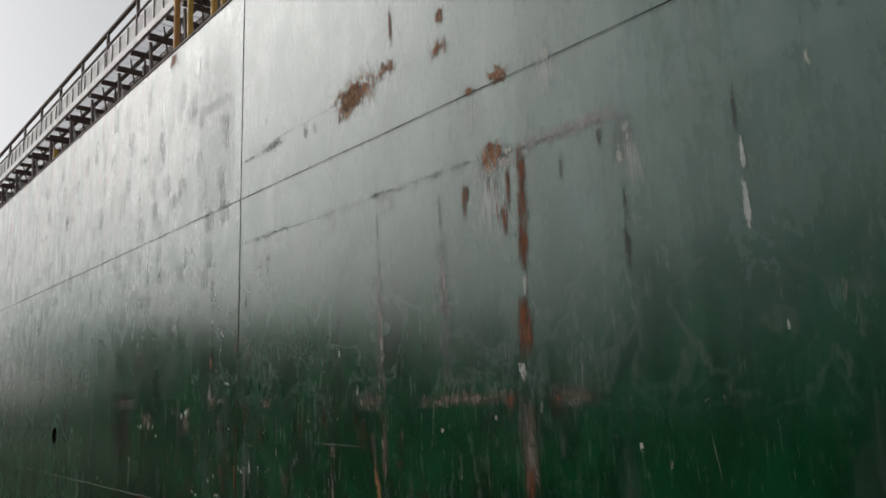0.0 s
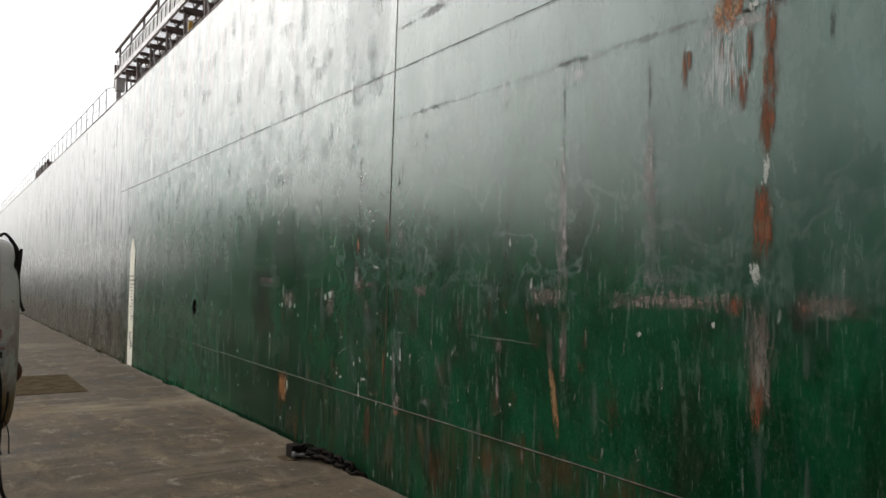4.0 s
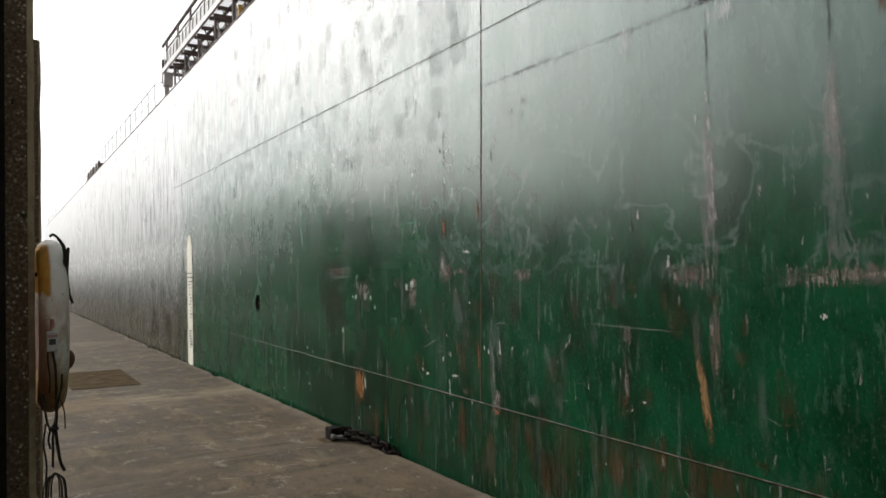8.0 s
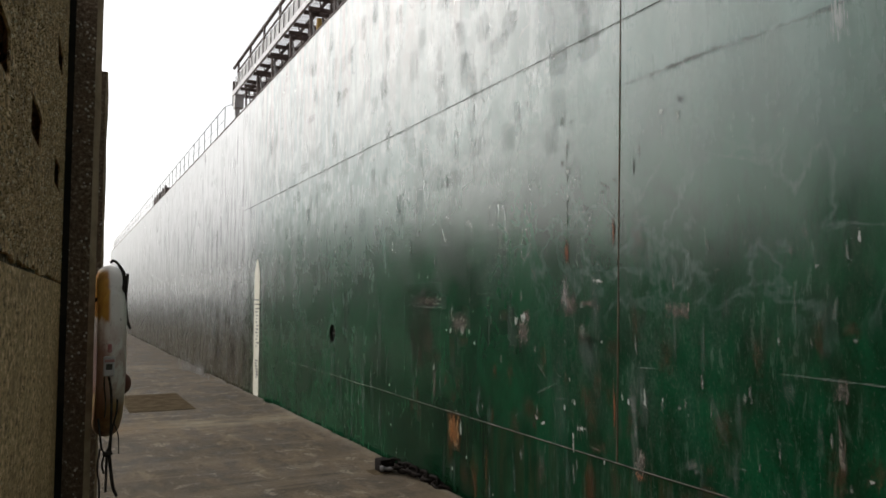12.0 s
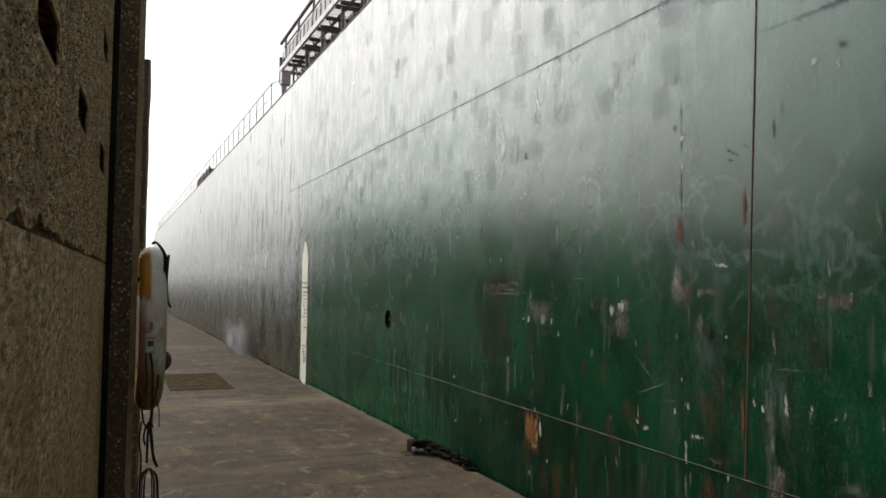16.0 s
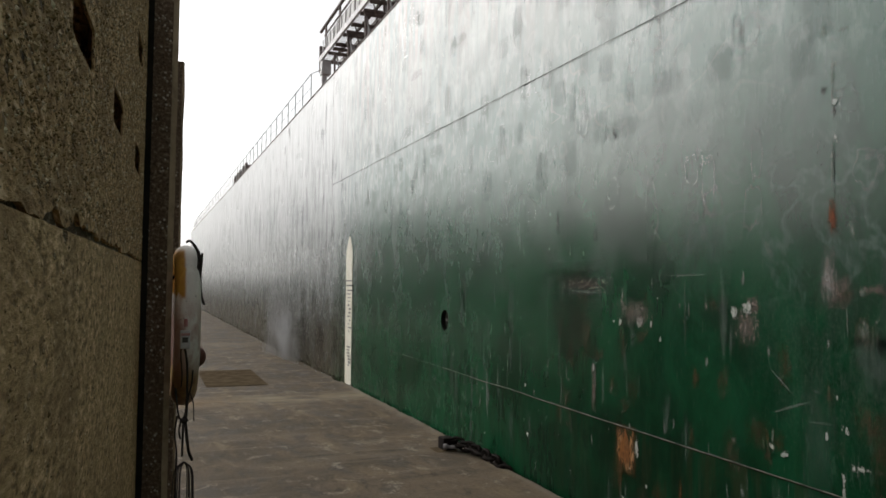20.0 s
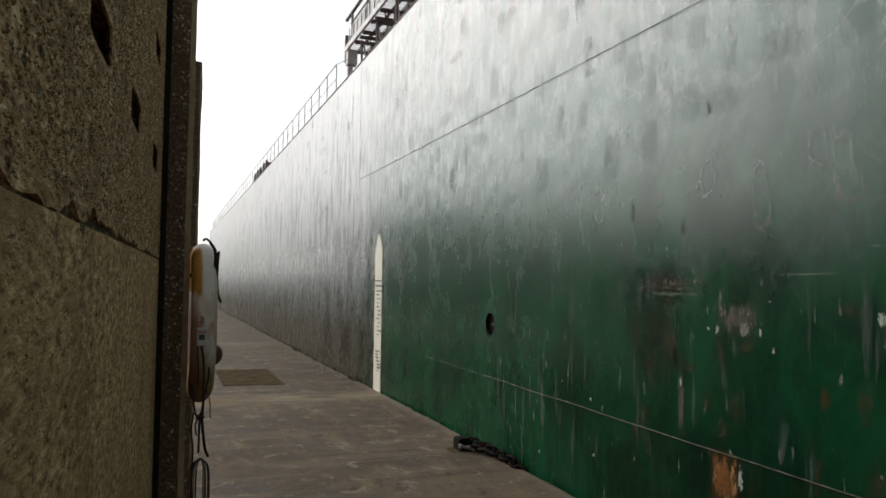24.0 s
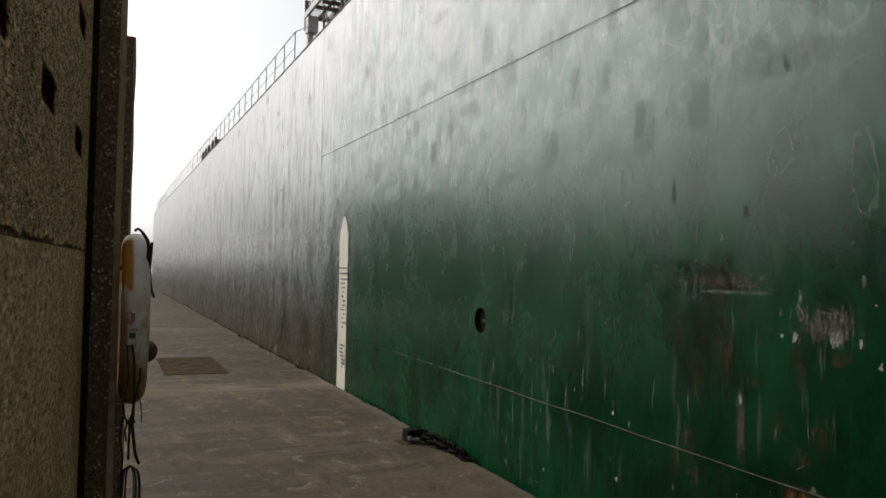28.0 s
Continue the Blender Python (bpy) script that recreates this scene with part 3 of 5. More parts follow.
M = {
    "hull": hull_paint(),
    "rust": wear("flaking_rust", (0.265, 0.098, 0.034), (0.120, 0.048, 0.022), stretch=(1, 24, 12), cover=0.50, soft=0.20, gain=0.88, rough=0.6, halo=0.30, warp=0.5, ragged=1.9, spec=0.2, tone3=(0.34, 0.22, 0.13)),
    "rust_run": wear("rust_run", (0.200, 0.066, 0.026), (0.090, 0.036, 0.019), stretch=(1, 44, 5), cover=0.46, soft=0.22, gain=0.88, rough=0.55, halo=0.35, warp=0.22, ragged=1.5, spec=0.15, tone3=(0.13, 0.085, 0.050)),
    "low_rust": wear("rust_wash", (0.120, 0.056, 0.020), (0.056, 0.030, 0.013), stretch=(1, 36, 2.4), cover=0.64, soft=0.36, gain=0.48, rough=0.6, halo=0.25, warp=0.3, ragged=2.2, spec=0.12, tone3=(0.050, 0.036, 0.020)),
    "primer": wear("worn_red_primer", (0.128, 0.092, 0.074), (0.098, 0.098, 0.080), stretch=(1, 58, 9), cover=0.50, soft=0.22, gain=0.72, rough=0.45, halo=0.22, warp=0.12, ragged=1.7, spec=0.2, tone3=(0.21, 0.19, 0.16), box_like=4.0, speckle=0.6),
    "chalk": wear("chalky_paint", (0.086, 0.132, 0.106), (0.050, 0.092, 0.070), stretch=(1, 40, 6), cover=0.52, soft=0.30, gain=0.28, rough=0.24, halo=0.12, warp=0.3, ragged=2.0, ior=1.5, spec=0.45),
    "flake": wear("bare_white_undercoat", (0.46, 0.47, 0.42), (0.26, 0.29, 0.25), stretch=(1, 30, 14), cover=0.54, soft=0.16, gain=0.88, rough=0.5, halo=0.0, warp=0.6, ragged=2.0),
    "nick": wear("small_paint_nicks", (0.22, 0.25, 0.21), (0.10, 0.135, 0.105), stretch=(1, 60, 24), cover=0.56, soft=0.22, gain=0.62, rough=0.5, halo=0.0, warp=0.5, ragged=2.2),
    "crackle": wear("crackled_pale_undercoat", (0.26, 0.27, 0.255), (0.125, 0.150, 0.132), stretch=(1, 30, 12), cover=0.62, soft=0.24, gain=0.42, rough=0.32, halo=0.08, warp=0.25, ragged=1.6, spec=0.4, ior=1.45, speckle=1.1, tone3=(0.19, 0.155, 0.135)),
    "bright_drip": wear("whitish_drips", (0.40, 0.42, 0.40), (0.27, 0.30, 0.28), stretch=(1, 95, 4), cover=0.62, soft=0.20, gain=0.62, rough=0.30, halo=0.0, warp=0.3, ragged=2.2, spec=0.5, ior=1.5),
    "soot": wear("dark_stain", (0.024, 0.032, 0.028), (0.050, 0.052, 0.046), stretch=(1, 30, 12), cover=0.48, soft=0.22, gain=0.66, rough=0.42, warp=0.3, ragged=1.9, speckle=0.5),
    # the shade along a ridge in the plating, painted as thin dark strips
    "crease": wear("painted_crease_shade", (0.040, 0.044, 0.040), (0.075, 0.070, 0.066), stretch=(1, 9, 30), cover=0.52, soft=0.30, gain=0.34, rough=0.4, warp=0.15, ragged=2.2, speckle=0.6),
    "brown": wear("brown_grime", (0.036, 0.024, 0.015), (0.012, 0.012, 0.007), stretch=(1, 26, 4), cover=0.58, soft=0.30, gain=0.46, rough=0.40, halo=0.05, warp=0.3, ragged=2.2, spec=0.15, tone3=(0.074, 0.052, 0.040), box_like=3.0, speckle=0.6),
    "touch_up": wear("newer_green_paint", (0.072, 0.108, 0.098), (0.086, 0.124, 0.112), stretch=(1, 8, 4), rough=0.34, cover=0.08, soft=0.08, gain=0.16, halo=0.0, warp=0.08, ragged=0.40, box_like=4.0, speckle=0.15),
    "repaint": wear("newer_grey_green_paint", (0.090, 0.136, 0.124), (0.100, 0.148, 0.136), stretch=(1, 12, 4), rough=0.36, cover=0.14, soft=0.10, gain=0.13, halo=0.0, warp=0.12, ragged=0.6, box_like=5.0),
    "tide_ring": wear("dried_water_rings", (0.270, 0.290, 0.268), (0.185, 0.212, 0.194), stretch=(1, 6, 4), cover=0.30, soft=0.10, gain=0.33, rough=0.26, halo=0.0, warp=0.60, ragged=0.50, fringe=0.4, speckle=0.08, outline=True, ior=1.5, spec=0.5),
    "rust_fleck": wear("faint_rust_flecks", (0.105, 0.056, 0.026), (0.048, 0.036, 0.020), stretch=(1, 60, 16), cover=0.62, soft=0.26, gain=0.38, rough=0.6, halo=0.10, warp=0.5, ragged=2.4, spec=0.12, speckle=0.9, tone3=(0.11, 0.095, 0.066)),
    "scratch": wear("pale_scratch", (0.24, 0.29, 0.245), (0.13, 0.18, 0.145), stretch=(1, 14, 14), scale=2.0, cover=0.40, soft=0.34, gain=0.40, warp=0.15),
    "drip": wear("pale_wash_drips", (0.135, 0.165, 0.140), (0.075, 0.108, 0.086), stretch=(1, 95, 4), cover=0.62, soft=0.26, gain=0.36, rough=0.5, halo=0.0, warp=0.3, ragged=2.2, spec=0.2),
    "tan": wear("tan_rust_run", (0.23, 0.150, 0.070), (0.12, 0.068, 0.030), stretch=(1, 34, 8), cover=0.36, soft=0.20, gain=0.85, halo=0.25, rough=0.6, warp=0.2, ragged=1.3, spec=0.12),
    "primer_pale": wear("sun_bleached_primer", (0.215, 0.172, 0.158), (0.180, 0.182, 0.168), stretch=(1, 50, 10), cover=0.52, soft=0.26, gain=0.58, rough=0.30, halo=0.26, warp=0.10, ragged=1.6, spec=0.5, ior=1.45, tone3=(0.25, 0.235, 0.21), box_like=4.0, speckle=0.7),
    "smear": wear("white_paint_smear", (0.44, 0.46, 0.43), (0.32, 0.35, 0.32), stretch=(1, 20, 8), cover=0.42, soft=0.10, gain=0.92, rough=0.5, halo=0.0, warp=0.45, ragged=0.7),
    "ochre": wear("ochre_rust_run", (0.190, 0.078, 0.022), (0.085, 0.040, 0.016), stretch=(1, 30, 5), cover=0.34, soft=0.22, gain=0.90, halo=0.3, rough=0.6, warp=0.2, ragged=1.2, spec=0.12, tone3=(0.28, 0.175, 0.085), box_like=4.0),
    "gap": plain("dark_seam", (0.010, 0.011, 0.009), (0.030, 0.024, 0.018), 6, 0.85, spec=0.05),
    "seam_rust": plain("rusty_seam", (0.100, 0.062, 0.029), (0.042, 0.038, 0.024), 3, 0.8),
    "weld": plain("scuffed_weld_bead", (0.125, 0.122, 0.088), (0.008, 0.017, 0.009), 14, 0.6),
    "white_mark": plain("ivory_mark_paint", (0.62, 0.58, 0.46), (0.74, 0.71, 0.60), 5, 0.5, stretch=(1, 4, 1)),
    "black_mark": plain("black_mark_paint", (0.03, 0.03, 0.028), (0.12, 0.11, 0.09), 9, 0.6),
    "wall": rough_concrete("bush_hammered_concrete", (0.125, 0.072, 0.034), (0.63, 0.400, 0.198), (0.98, 0.74, 0.47), 52.0, 9.0, 0.5, 42.0, 1.0, 0.41),
    "wall_low": rough_concrete("streaked_plain_concrete", (0.235, 0.145, 0.070), (0.66, 0.435, 0.225), (0.98, 0.72, 0.43), 48.0, 5.0, 0.2, 50.0, 0.7, 0.36),
    "post": rough_concrete("brown_exposed_aggregate", (0.078, 0.050, 0.031), (0.140, 0.096, 0.062), (0.30, 0.225, 0.155), 60.0, 6.0, 1.0, 52.0, 0.8, 0.36),
    "arris": plain("pale_worn_arris", (0.44, 0.32, 0.21), (0.25, 0.175, 0.11), 12, 0.9),
    "quay": quay_concrete(),
    "pebble": pebble(),
    "asphalt_patch": plain("dark_patch", (0.056, 0.042, 0.026), (0.098, 0.075, 0.048), 5, 0.95, bumpy=0.5, spec=0.0),
    "ground": plain("far_ground", (0.04, 0.034, 0.026), (0.06, 0.052, 0.04), 0.2, 0.95, spec=0.05),
    "water": plain("dark_canal_water", (0.012, 0.02, 0.02), (0.02, 0.03, 0.028), 0.8, 0.12, bumpy=0.2, dist=0.03),
    "trees": plain("distant_foliage", (0.03, 0.045, 0.025), (0.055, 0.07, 0.04), 0.6, 0.95),
    "iron": plain("tarred_chain_iron", (0.005, 0.004, 0.003), (0.012, 0.008, 0.006), 30, 0.8, 0.0, 0.6, 0.004, spec=0.06),
    "iron_bright": plain("chain_iron_rubbed", (0.26, 0.24, 0.23), (0.10, 0.09, 0.085), 25, 0.5, 0.2, 0.4, 0.003),
    "ring": lifebuoy_skin(),
    "rope": plain("dark_rope", (0.020, 0.018, 0.016), (0.05, 0.042, 0.034), 60, 0.9),
    "clip": plain("white_plastic_clip", (0.62, 0.60, 0.58), (0.48, 0.46, 0.45), 20, 0.4),
    "red_mark": plain("faded_red_mark", (0.45, 0.18, 0.17), (0.50, 0.30, 0.28), 14, 0.6),
    "float": plain("rusty_brown_float", (0.10, 0.042, 0.030), (0.16, 0.06, 0.04), 20, 0.6),
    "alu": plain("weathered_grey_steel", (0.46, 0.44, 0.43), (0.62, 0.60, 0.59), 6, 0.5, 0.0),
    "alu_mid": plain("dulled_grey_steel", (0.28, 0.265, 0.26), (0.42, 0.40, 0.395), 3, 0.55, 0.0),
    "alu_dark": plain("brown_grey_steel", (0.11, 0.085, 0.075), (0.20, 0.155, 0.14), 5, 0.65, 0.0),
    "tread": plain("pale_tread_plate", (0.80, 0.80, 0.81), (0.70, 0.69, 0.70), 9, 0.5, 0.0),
    "yellow": plain("chipped_yellow_paint", (0.55, 0.36, 0.06), (0.45, 0.26, 0.06), 6, 0.5),
    "orange_rust": plain("rust_stained_yellow", (0.40, 0.17, 0.05), (0.50, 0.28, 0.09), 5, 0.6),
    "rail": plain("grey_rail_steel", (0.20, 0.20, 0.20), (0.28, 0.275, 0.27), 8, 0.6, 0.2),
    "mist": plain("white_vapour_droplets", (0.75, 0.76, 0.77), (0.80, 0.80, 0.80), 3, 0.8),
}


# ---- mesh helpers ----
def mesh_of(bm, material, name, smooth=False):
    me = bpy.data.meshes.new(name)
    bmesh.ops.recalc_face_normals(bm, faces=bm.faces)
    bm.to_mesh(me)
    bm.free()
    for m in (material if isinstance(material, (list, tuple)) else [material]):
        me.materials.append(m)
    if smooth:
        me.polygons.foreach_set("use_smooth", [True] * len(me.polygons))
    return me


def part(name, bm, material, parent, label="", smooth=False):
    """Links a bmesh as one mesh object under a thing or a part."""
    ob = new(name, mesh_of(bm, material, name, smooth))
    ob.parent = parent
    if label:
        ob["label"] = label
    return ob


def thing(name, bm, material, label, category, group="", kind="", smooth=False):
    return tagged(new(name, mesh_of(bm, material, name, smooth)), label, category, group, kind)


def empty(name, label, category, at=(0, 0, 0), group="", kind=""):
    ob = new(name)
    ob.matrix_world = Matrix.Translation(at)
    return tagged(ob, label, category, group, kind)


def box(lo, hi, bevel=0.0, bm=None):
    bm = bm or bmesh.new()
    c = [(a + b) / 2 for a, b in zip(lo, hi)]
    s = [abs(b - a) for a, b in zip(lo, hi)]
    made = bmesh.ops.create_cube(bm, size=1, matrix=Matrix.Translation(c) @ Matrix.Diagonal((*s, 1)))
    if bevel:
        edges = {e for v in made["verts"] for e in v.link_edges}
        bmesh.ops.bevel(bm, geom=list(edges), offset=bevel, segments=2, affect="EDGES", profile=0.6)
    return bm


def tube(points, r, sides=8, bm=None, closed=False):
    """A round bar along points."""
    bm = bm or bmesh.new()
    pts = [Vector(p) for p in points]
    rings = []
    n = len(pts)
    for i, p in enumerate(pts):
        a = pts[(i - 1) % n] if (closed or i) else pts[0]
        b = pts[(i + 1) % n] if (closed or i < n - 1) else pts[-1]
        d = (b - a).normalized()
        u = d.cross(Vector((0.31, 0.17, 0.93))).normalized()
        w = d.cross(u)
        rings.append([bm.verts.new(p + r * (math.cos(t) * u + math.sin(t) * w)) for t in (2 * math.pi * k / sides for k in range(sides))])
    for i in range(n if closed else n - 1):
        a, b = rings[i], rings[(i + 1) % n]
        for k in range(sides):
            bm.faces.new((a[k], a[(k + 1) % sides], b[(k + 1) % sides], b[k]))
    if not closed:
        bm.faces.new(rings[0][::-1])
        bm.faces.new(rings[-1])
    return bm


def curve_points(knots, steps=6):
    """A smooth line through the knots."""
    k = [Vector(p) for p in knots]
    k = [2 * k[0] - k[1]] + k + [2 * k[-1] - k[-2]]
    out = []
    for i in range(1, len(k) - 2):
        for j in range(steps):
            t = j / steps
            a, b, c, d = k[i - 1], k[i], k[i + 1], k[i + 2]
            out.append(0.5 * (2 * b + (c - a) * t + (2 * a - 5 * b + 4 * c - d) * t * t + (3 * b - a - 3 * c + d) * t ** 3))
    return out + [k[-2]]


# ---- setting: ground, water, quay ----
def flat(x0, x1, y0, y1, z, cuts=1):
    bm = bmesh.new()
    for i in range(cuts):
        a, b = y0 + (y1 - y0) * i / cuts, y0 + (y1 - y0) * (i + 1) / cuts
        bm.faces.new([bm.verts.new(p) for p in ((x0, a, z), (x1, a, z), (x1, b, z), (x0, b, z))])
    return bm


EDGE = 3.140          # the quay's edge
thing("ground", flat(-1600, EDGE - 0.25, -1600, 1600, -0.30, 4), M["ground"], "bare brown ground beyond the quay", "ground", kind="structure")
thing("water", flat(EDGE - 0.3, 1600, -1600, 1600, -1.6, 4), M["water"], "dark still canal water under the ship", "water", kind="structure")


def bank():
    """A far row of trees across the land side, ahead; unseen, added for reflection."""
    bm = bmesh.new()
    rng = random.Random(4)
    for k in range(150):
        x = -11.0 - k * 1.3 + rng.uniform(-0.6, 0.6)
        r = rng.uniform(2.0, 3.4)
        for z in (1.5, 5.0):
            m = Matrix.Translation((x, 66 + rng.uniform(-2, 4), z + rng.uniform(-0.8, 1.4))) @ Matrix.Diagonal((1, 1, rng.uniform(0.9, 1.3), 1))
            made = bmesh.ops.create_icosphere(bm, subdivisions=2, radius=min(r, -x - 1.5), matrix=m)
            for v in made["verts"]:
                v.co += 0.5 * noise.noise_vector(v.co * 0.8)
    return bm


# out of view; put in so that the hull reflects a dark low band
thing("unseen_tree_row", bank(), M["trees"], "distant unseen row of dark trees on the land side, added for reflection", "trees", kind="stuff")


def slab(y0, y1, seed):
    """One concrete slab of the quay, with its broken outer edge."""
    bm = bmesh.new()
    nx, ny = 14, 64
    grid = []
    for j in range(ny + 1):
        y = y0 + 0.0004 + (y1 - y0 - 0.0008) * j / ny
        n1 = noise.noise(Vector((y * 1.4, seed, 0)))
        n2 = noise.noise(Vector((y * 6.0, seed, 5)))
        n3 = noise.noise(Vector((y * 13.0, seed, 8)))
        edge = EDGE - 0.006 - 0.04 * max(0, n1) - 0.030 * max(0, n2) - 0.016 * max(0, n3) - (0.05 if n1 > 0.36 else 0)
        lip = 0.022 * max(0.0, min(1.0, (y - 6.5) * 0.7, (14.0 - y) * 0.6)) + 0.006 * n2
        row = []
        for i in range(nx + 1):
            f = i / nx
            x = -3.4 + (edge + 3.4) * (1 - (1 - f) ** 2.2)
            z = 0.004 * noise.noise(Vector((x * 0.9, y * 0.9, 2)))
            if i == nx:
                z += lip - 0.006 - 0.03 * max(0, n2)
            elif i == nx - 1:
                z += lip
            row.append(bm.verts.new((x, y, z)))
        row.append(bm.verts.new((edge + 0.004, y, -0.12 - 0.03 * n1)))
        row.append(bm.verts.new((EDGE - 0.01, y, -0.30)))
        row.append(bm.verts.new((EDGE - 0.01, y, -2.2)))
        grid.append(row)
    for a, b in zip(grid, grid[1:]):
        for i in range(len(a) - 1):
            bm.faces.new((a[i], a[i + 1], b[i + 1], b[i]))
    for r in (grid[0], grid[-1]):
        low = [bm.verts.new((v.co.x, v.co.y, -0.2)) for v in r[:nx + 1]]
        r = [bm.verts.new(v.co) for v in r[:nx + 1]]
        for i in range(nx):
            bm.faces.new((r[i], r[i + 1], low[i + 1], low[i]))
    return bm


quay = thing("pavement", box((-3.4, -9, -2.2), (EDGE - 0.05, 62.5, -0.22)), M["gap"], "brown weathered concrete quay beside the ship", "quay", kind="structure")
LEN = 3.7
for k in range(-2, 17):
    part("slab", slab(k * LEN, (k + 1) * LEN, k * 3.1), M["quay"], quay, smooth=True)
part("patch", box((0.93, 12.42, -0.02), (1.90, 14.70, 0.007), 0.003), M["asphalt_patch"], quay, "darker square repair in the concrete")


# ---- setting: the concrete wall beside the camera ----
TURN = 2.75
WALL = pose(-0.020, 3.424, 0, 0, 0, -TURN)


def pocket_loop(u, z, w, h):
    """The rim of a slot-shaped pocket, in the wall's own y and z."""
    out = []
    for k in range(20):
        t = 2 * math.pi * (k + 0.5) / 20
        c, s = math.cos(t), math.sin(t)
        chip = 1 + 0.10 * noise.noise(Vector((3 * c + 7 * u, 3 * s, z)))
        out.append((u + 0.5 * w * chip * math.copysign(abs(c) ** 0.16, c), z + 0.5 * h * chip * math.copysign(abs(s) ** 0.22, s)))
    return out


def wall_panel(z0, z1, pockets, rag0, rag1):
    """A panel of the wall: its face with pockets sunk into it, ragged where it meets the next one."""
    bm = bmesh.new()
    n = 340
    y0, y1 = -7.0, 0.0
    def rag(y, amount):
        chunk = max(0.0, noise.noise(Vector((y * 3.1, z0, 3))) + 0.12) * 1.1
        nick = max(0.0, noise.noise(Vector((y * 9, z0, 11))) - 0.15) * 1.2
        return amount * (0.25 * noise.noise(Vector((y * 19, z0, 7))) + chunk * (0.7 + 0.9 * noise.noise(Vector((y * 14, z0, 2)))) + nick)
    ys = [y0 + (y1 - y0) * (i / n) ** 0.6 for i in range(n + 1)]
    loop = [(y, z0 + rag(y, rag0)) for y in ys] + [(y, z1 + rag(y + 3, rag1)) for y in reversed(ys)]
    def ring(points, x):
        vs = [bm.verts.new((x, y, z)) for y, z in points]
        return vs, [bm.edges.new((vs[i], vs[(i + 1) % len(vs)])) for i in range(len(vs))]
    outer, edges = ring(loop, 0.0)
    holes = []
    for p in pockets:
        vs, es = ring(pocket_loop(*p), 0.0)
        holes.append((p, vs))
        edges += es
    bmesh.ops.triangle_fill(bm, edges=edges, use_beauty=True)
    for (u, z, w, h), vs in holes:
        for x, wide, high in ((-0.005, 1.00, 0.98), (-0.024, 1.45, 1.7), (-0.40, 2.1, 2.6)):
            deep = [bm.verts.new((x, u + (y - u) * wide, z + (h1 - z) * high)) for y, h1 in pocket_loop(u, z, w, h)]
            for i in range(len(vs)):
                j = (i + 1) % len(vs)
                bm.faces.new((vs[i], vs[j], deep[j], deep[i]))
            vs = deep
        bm.faces.new(vs)
    back = [bm.verts.new((-0.42, v.co.y, v.co.z)) for v in outer]
    for i in range(len(outer)):
        j = (i + 1) % len(outer)
        bm.faces.new((outer[i], outer[j], back[j], back[i]))
    bm.faces.new(back)
    return bm


wall = empty("wall_west", "rough brown concrete wall with slot pockets", "wall", kind="structure")
wall.matrix_world = WALL
part("panel", wall_panel(0.0, 1.761, [], 0.0, 0.002), M["wall_low"], wall, "smooth lower course of streaked concrete")
SLOTS = [(u, z, 0.30, 0.100) for z in (2.150, 2.578) for u in (-0.44, -1.285, -2.02, -2.85, -3.7)]
part("panel", wall_panel(1.7655, 3.0, SLOTS, 0.040, 0.0), M["wall"], wall, "rough upper course with slot pockets")


def grains(seed, count, z0, z1, proud, skip=()):
    """Stones of the concrete that stand a little out of the wall's face."""
    rng = random.Random(seed)
    vs, fs = [], []
    while count:
        y, z = -3.6 * rng.random() ** 0.8, rng.uniform(z0, z1)
        if any(abs(y - u) < 0.55 * w and abs(z - h) < 0.62 * t for u, h, w, t in skip):
            continue
        count -= 1
        r = rng.uniform(0.0018, 0.0046) * (1.5 if rng.random() < 0.05 else 1.0)
        a0, k, up = rng.uniform(0, 6.3), len(vs), rng.uniform(0.8, 1.5)
        for i in range(5):
            q = r * rng.uniform(0.75, 1.25)
            vs.append((-0.001, y + 2.0 * q * math.cos(a0 + i * 1.257), z + up * q * math.sin(a0 + i * 1.257)))
        vs.append((proud * r * rng.uniform(0.5, 1.1), y, z))
        fs += [(k + i, k + (i + 1) % 5, k + 5) for i in range(5)]
    me = bpy.data.meshes.new("grains")
    me.from_pydata(vs, [], fs)
    me.materials.append(M["pebble"])
    ob = new("grains", me)
    ob.parent = wall
    ob["kind"] = "stuff"
    return ob


grains(3, 24000, 1.80, 2.97, 0.9, SLOTS)
grains(4, 3200, 0.05, 1.75, 0.5)
part("joint_filler", box((-0.40, -6.9, 1.74), (-0.009, -0.002, 1.80)), M["post"], wall)


def pillar(x0, x1, y0, y1, z1, seed):
    """A concrete post with worn, slightly uneven edges."""
    bm = bmesh.new()
    rows = []
    n = 40
    for i in range(n + 1):
        z = z1 * i / n
        j = [0.004 * noise.noise(Vector((z * 5, seed, k))) for k in range(4)]
        c = 0.026 if x0 > -0.1 else 0.012
        pts = [(x0, y0), (x1 - c + j[0], y0), (x1 + j[1], y0 + c), (x1 + j[2], y1 - c), (x1 - c, y1), (x0, y1)]
        rows.append([bm.verts.new((x, y, z)) for x, y in pts])
    for a, b in zip(rows, rows[1:]):
        for k in range(6):
            f = bm.faces.new((a[k], a[(k + 1) % 6], b[(k + 1) % 6], b[k]))
            f.material_index = 1 if k == 1 else 0
    bm.faces.new(rows[0])
    bm.faces.new(rows[-1])
    return bm


thing("pillar", pillar(-0.013, 0.113, 3.452, 3.63, 3.02, 1), [M["post"], M["arris"]], "dark brown concrete pillar with pale worn arris", "pillar", kind="structure")
thing("pillar", pillar(-0.36, 0.168, 4.13, 4.55, 2.876, 2), [M["post"], M["arris"]], "shorter dark brown pillar behind the lifebuoy", "pillar", kind="structure")


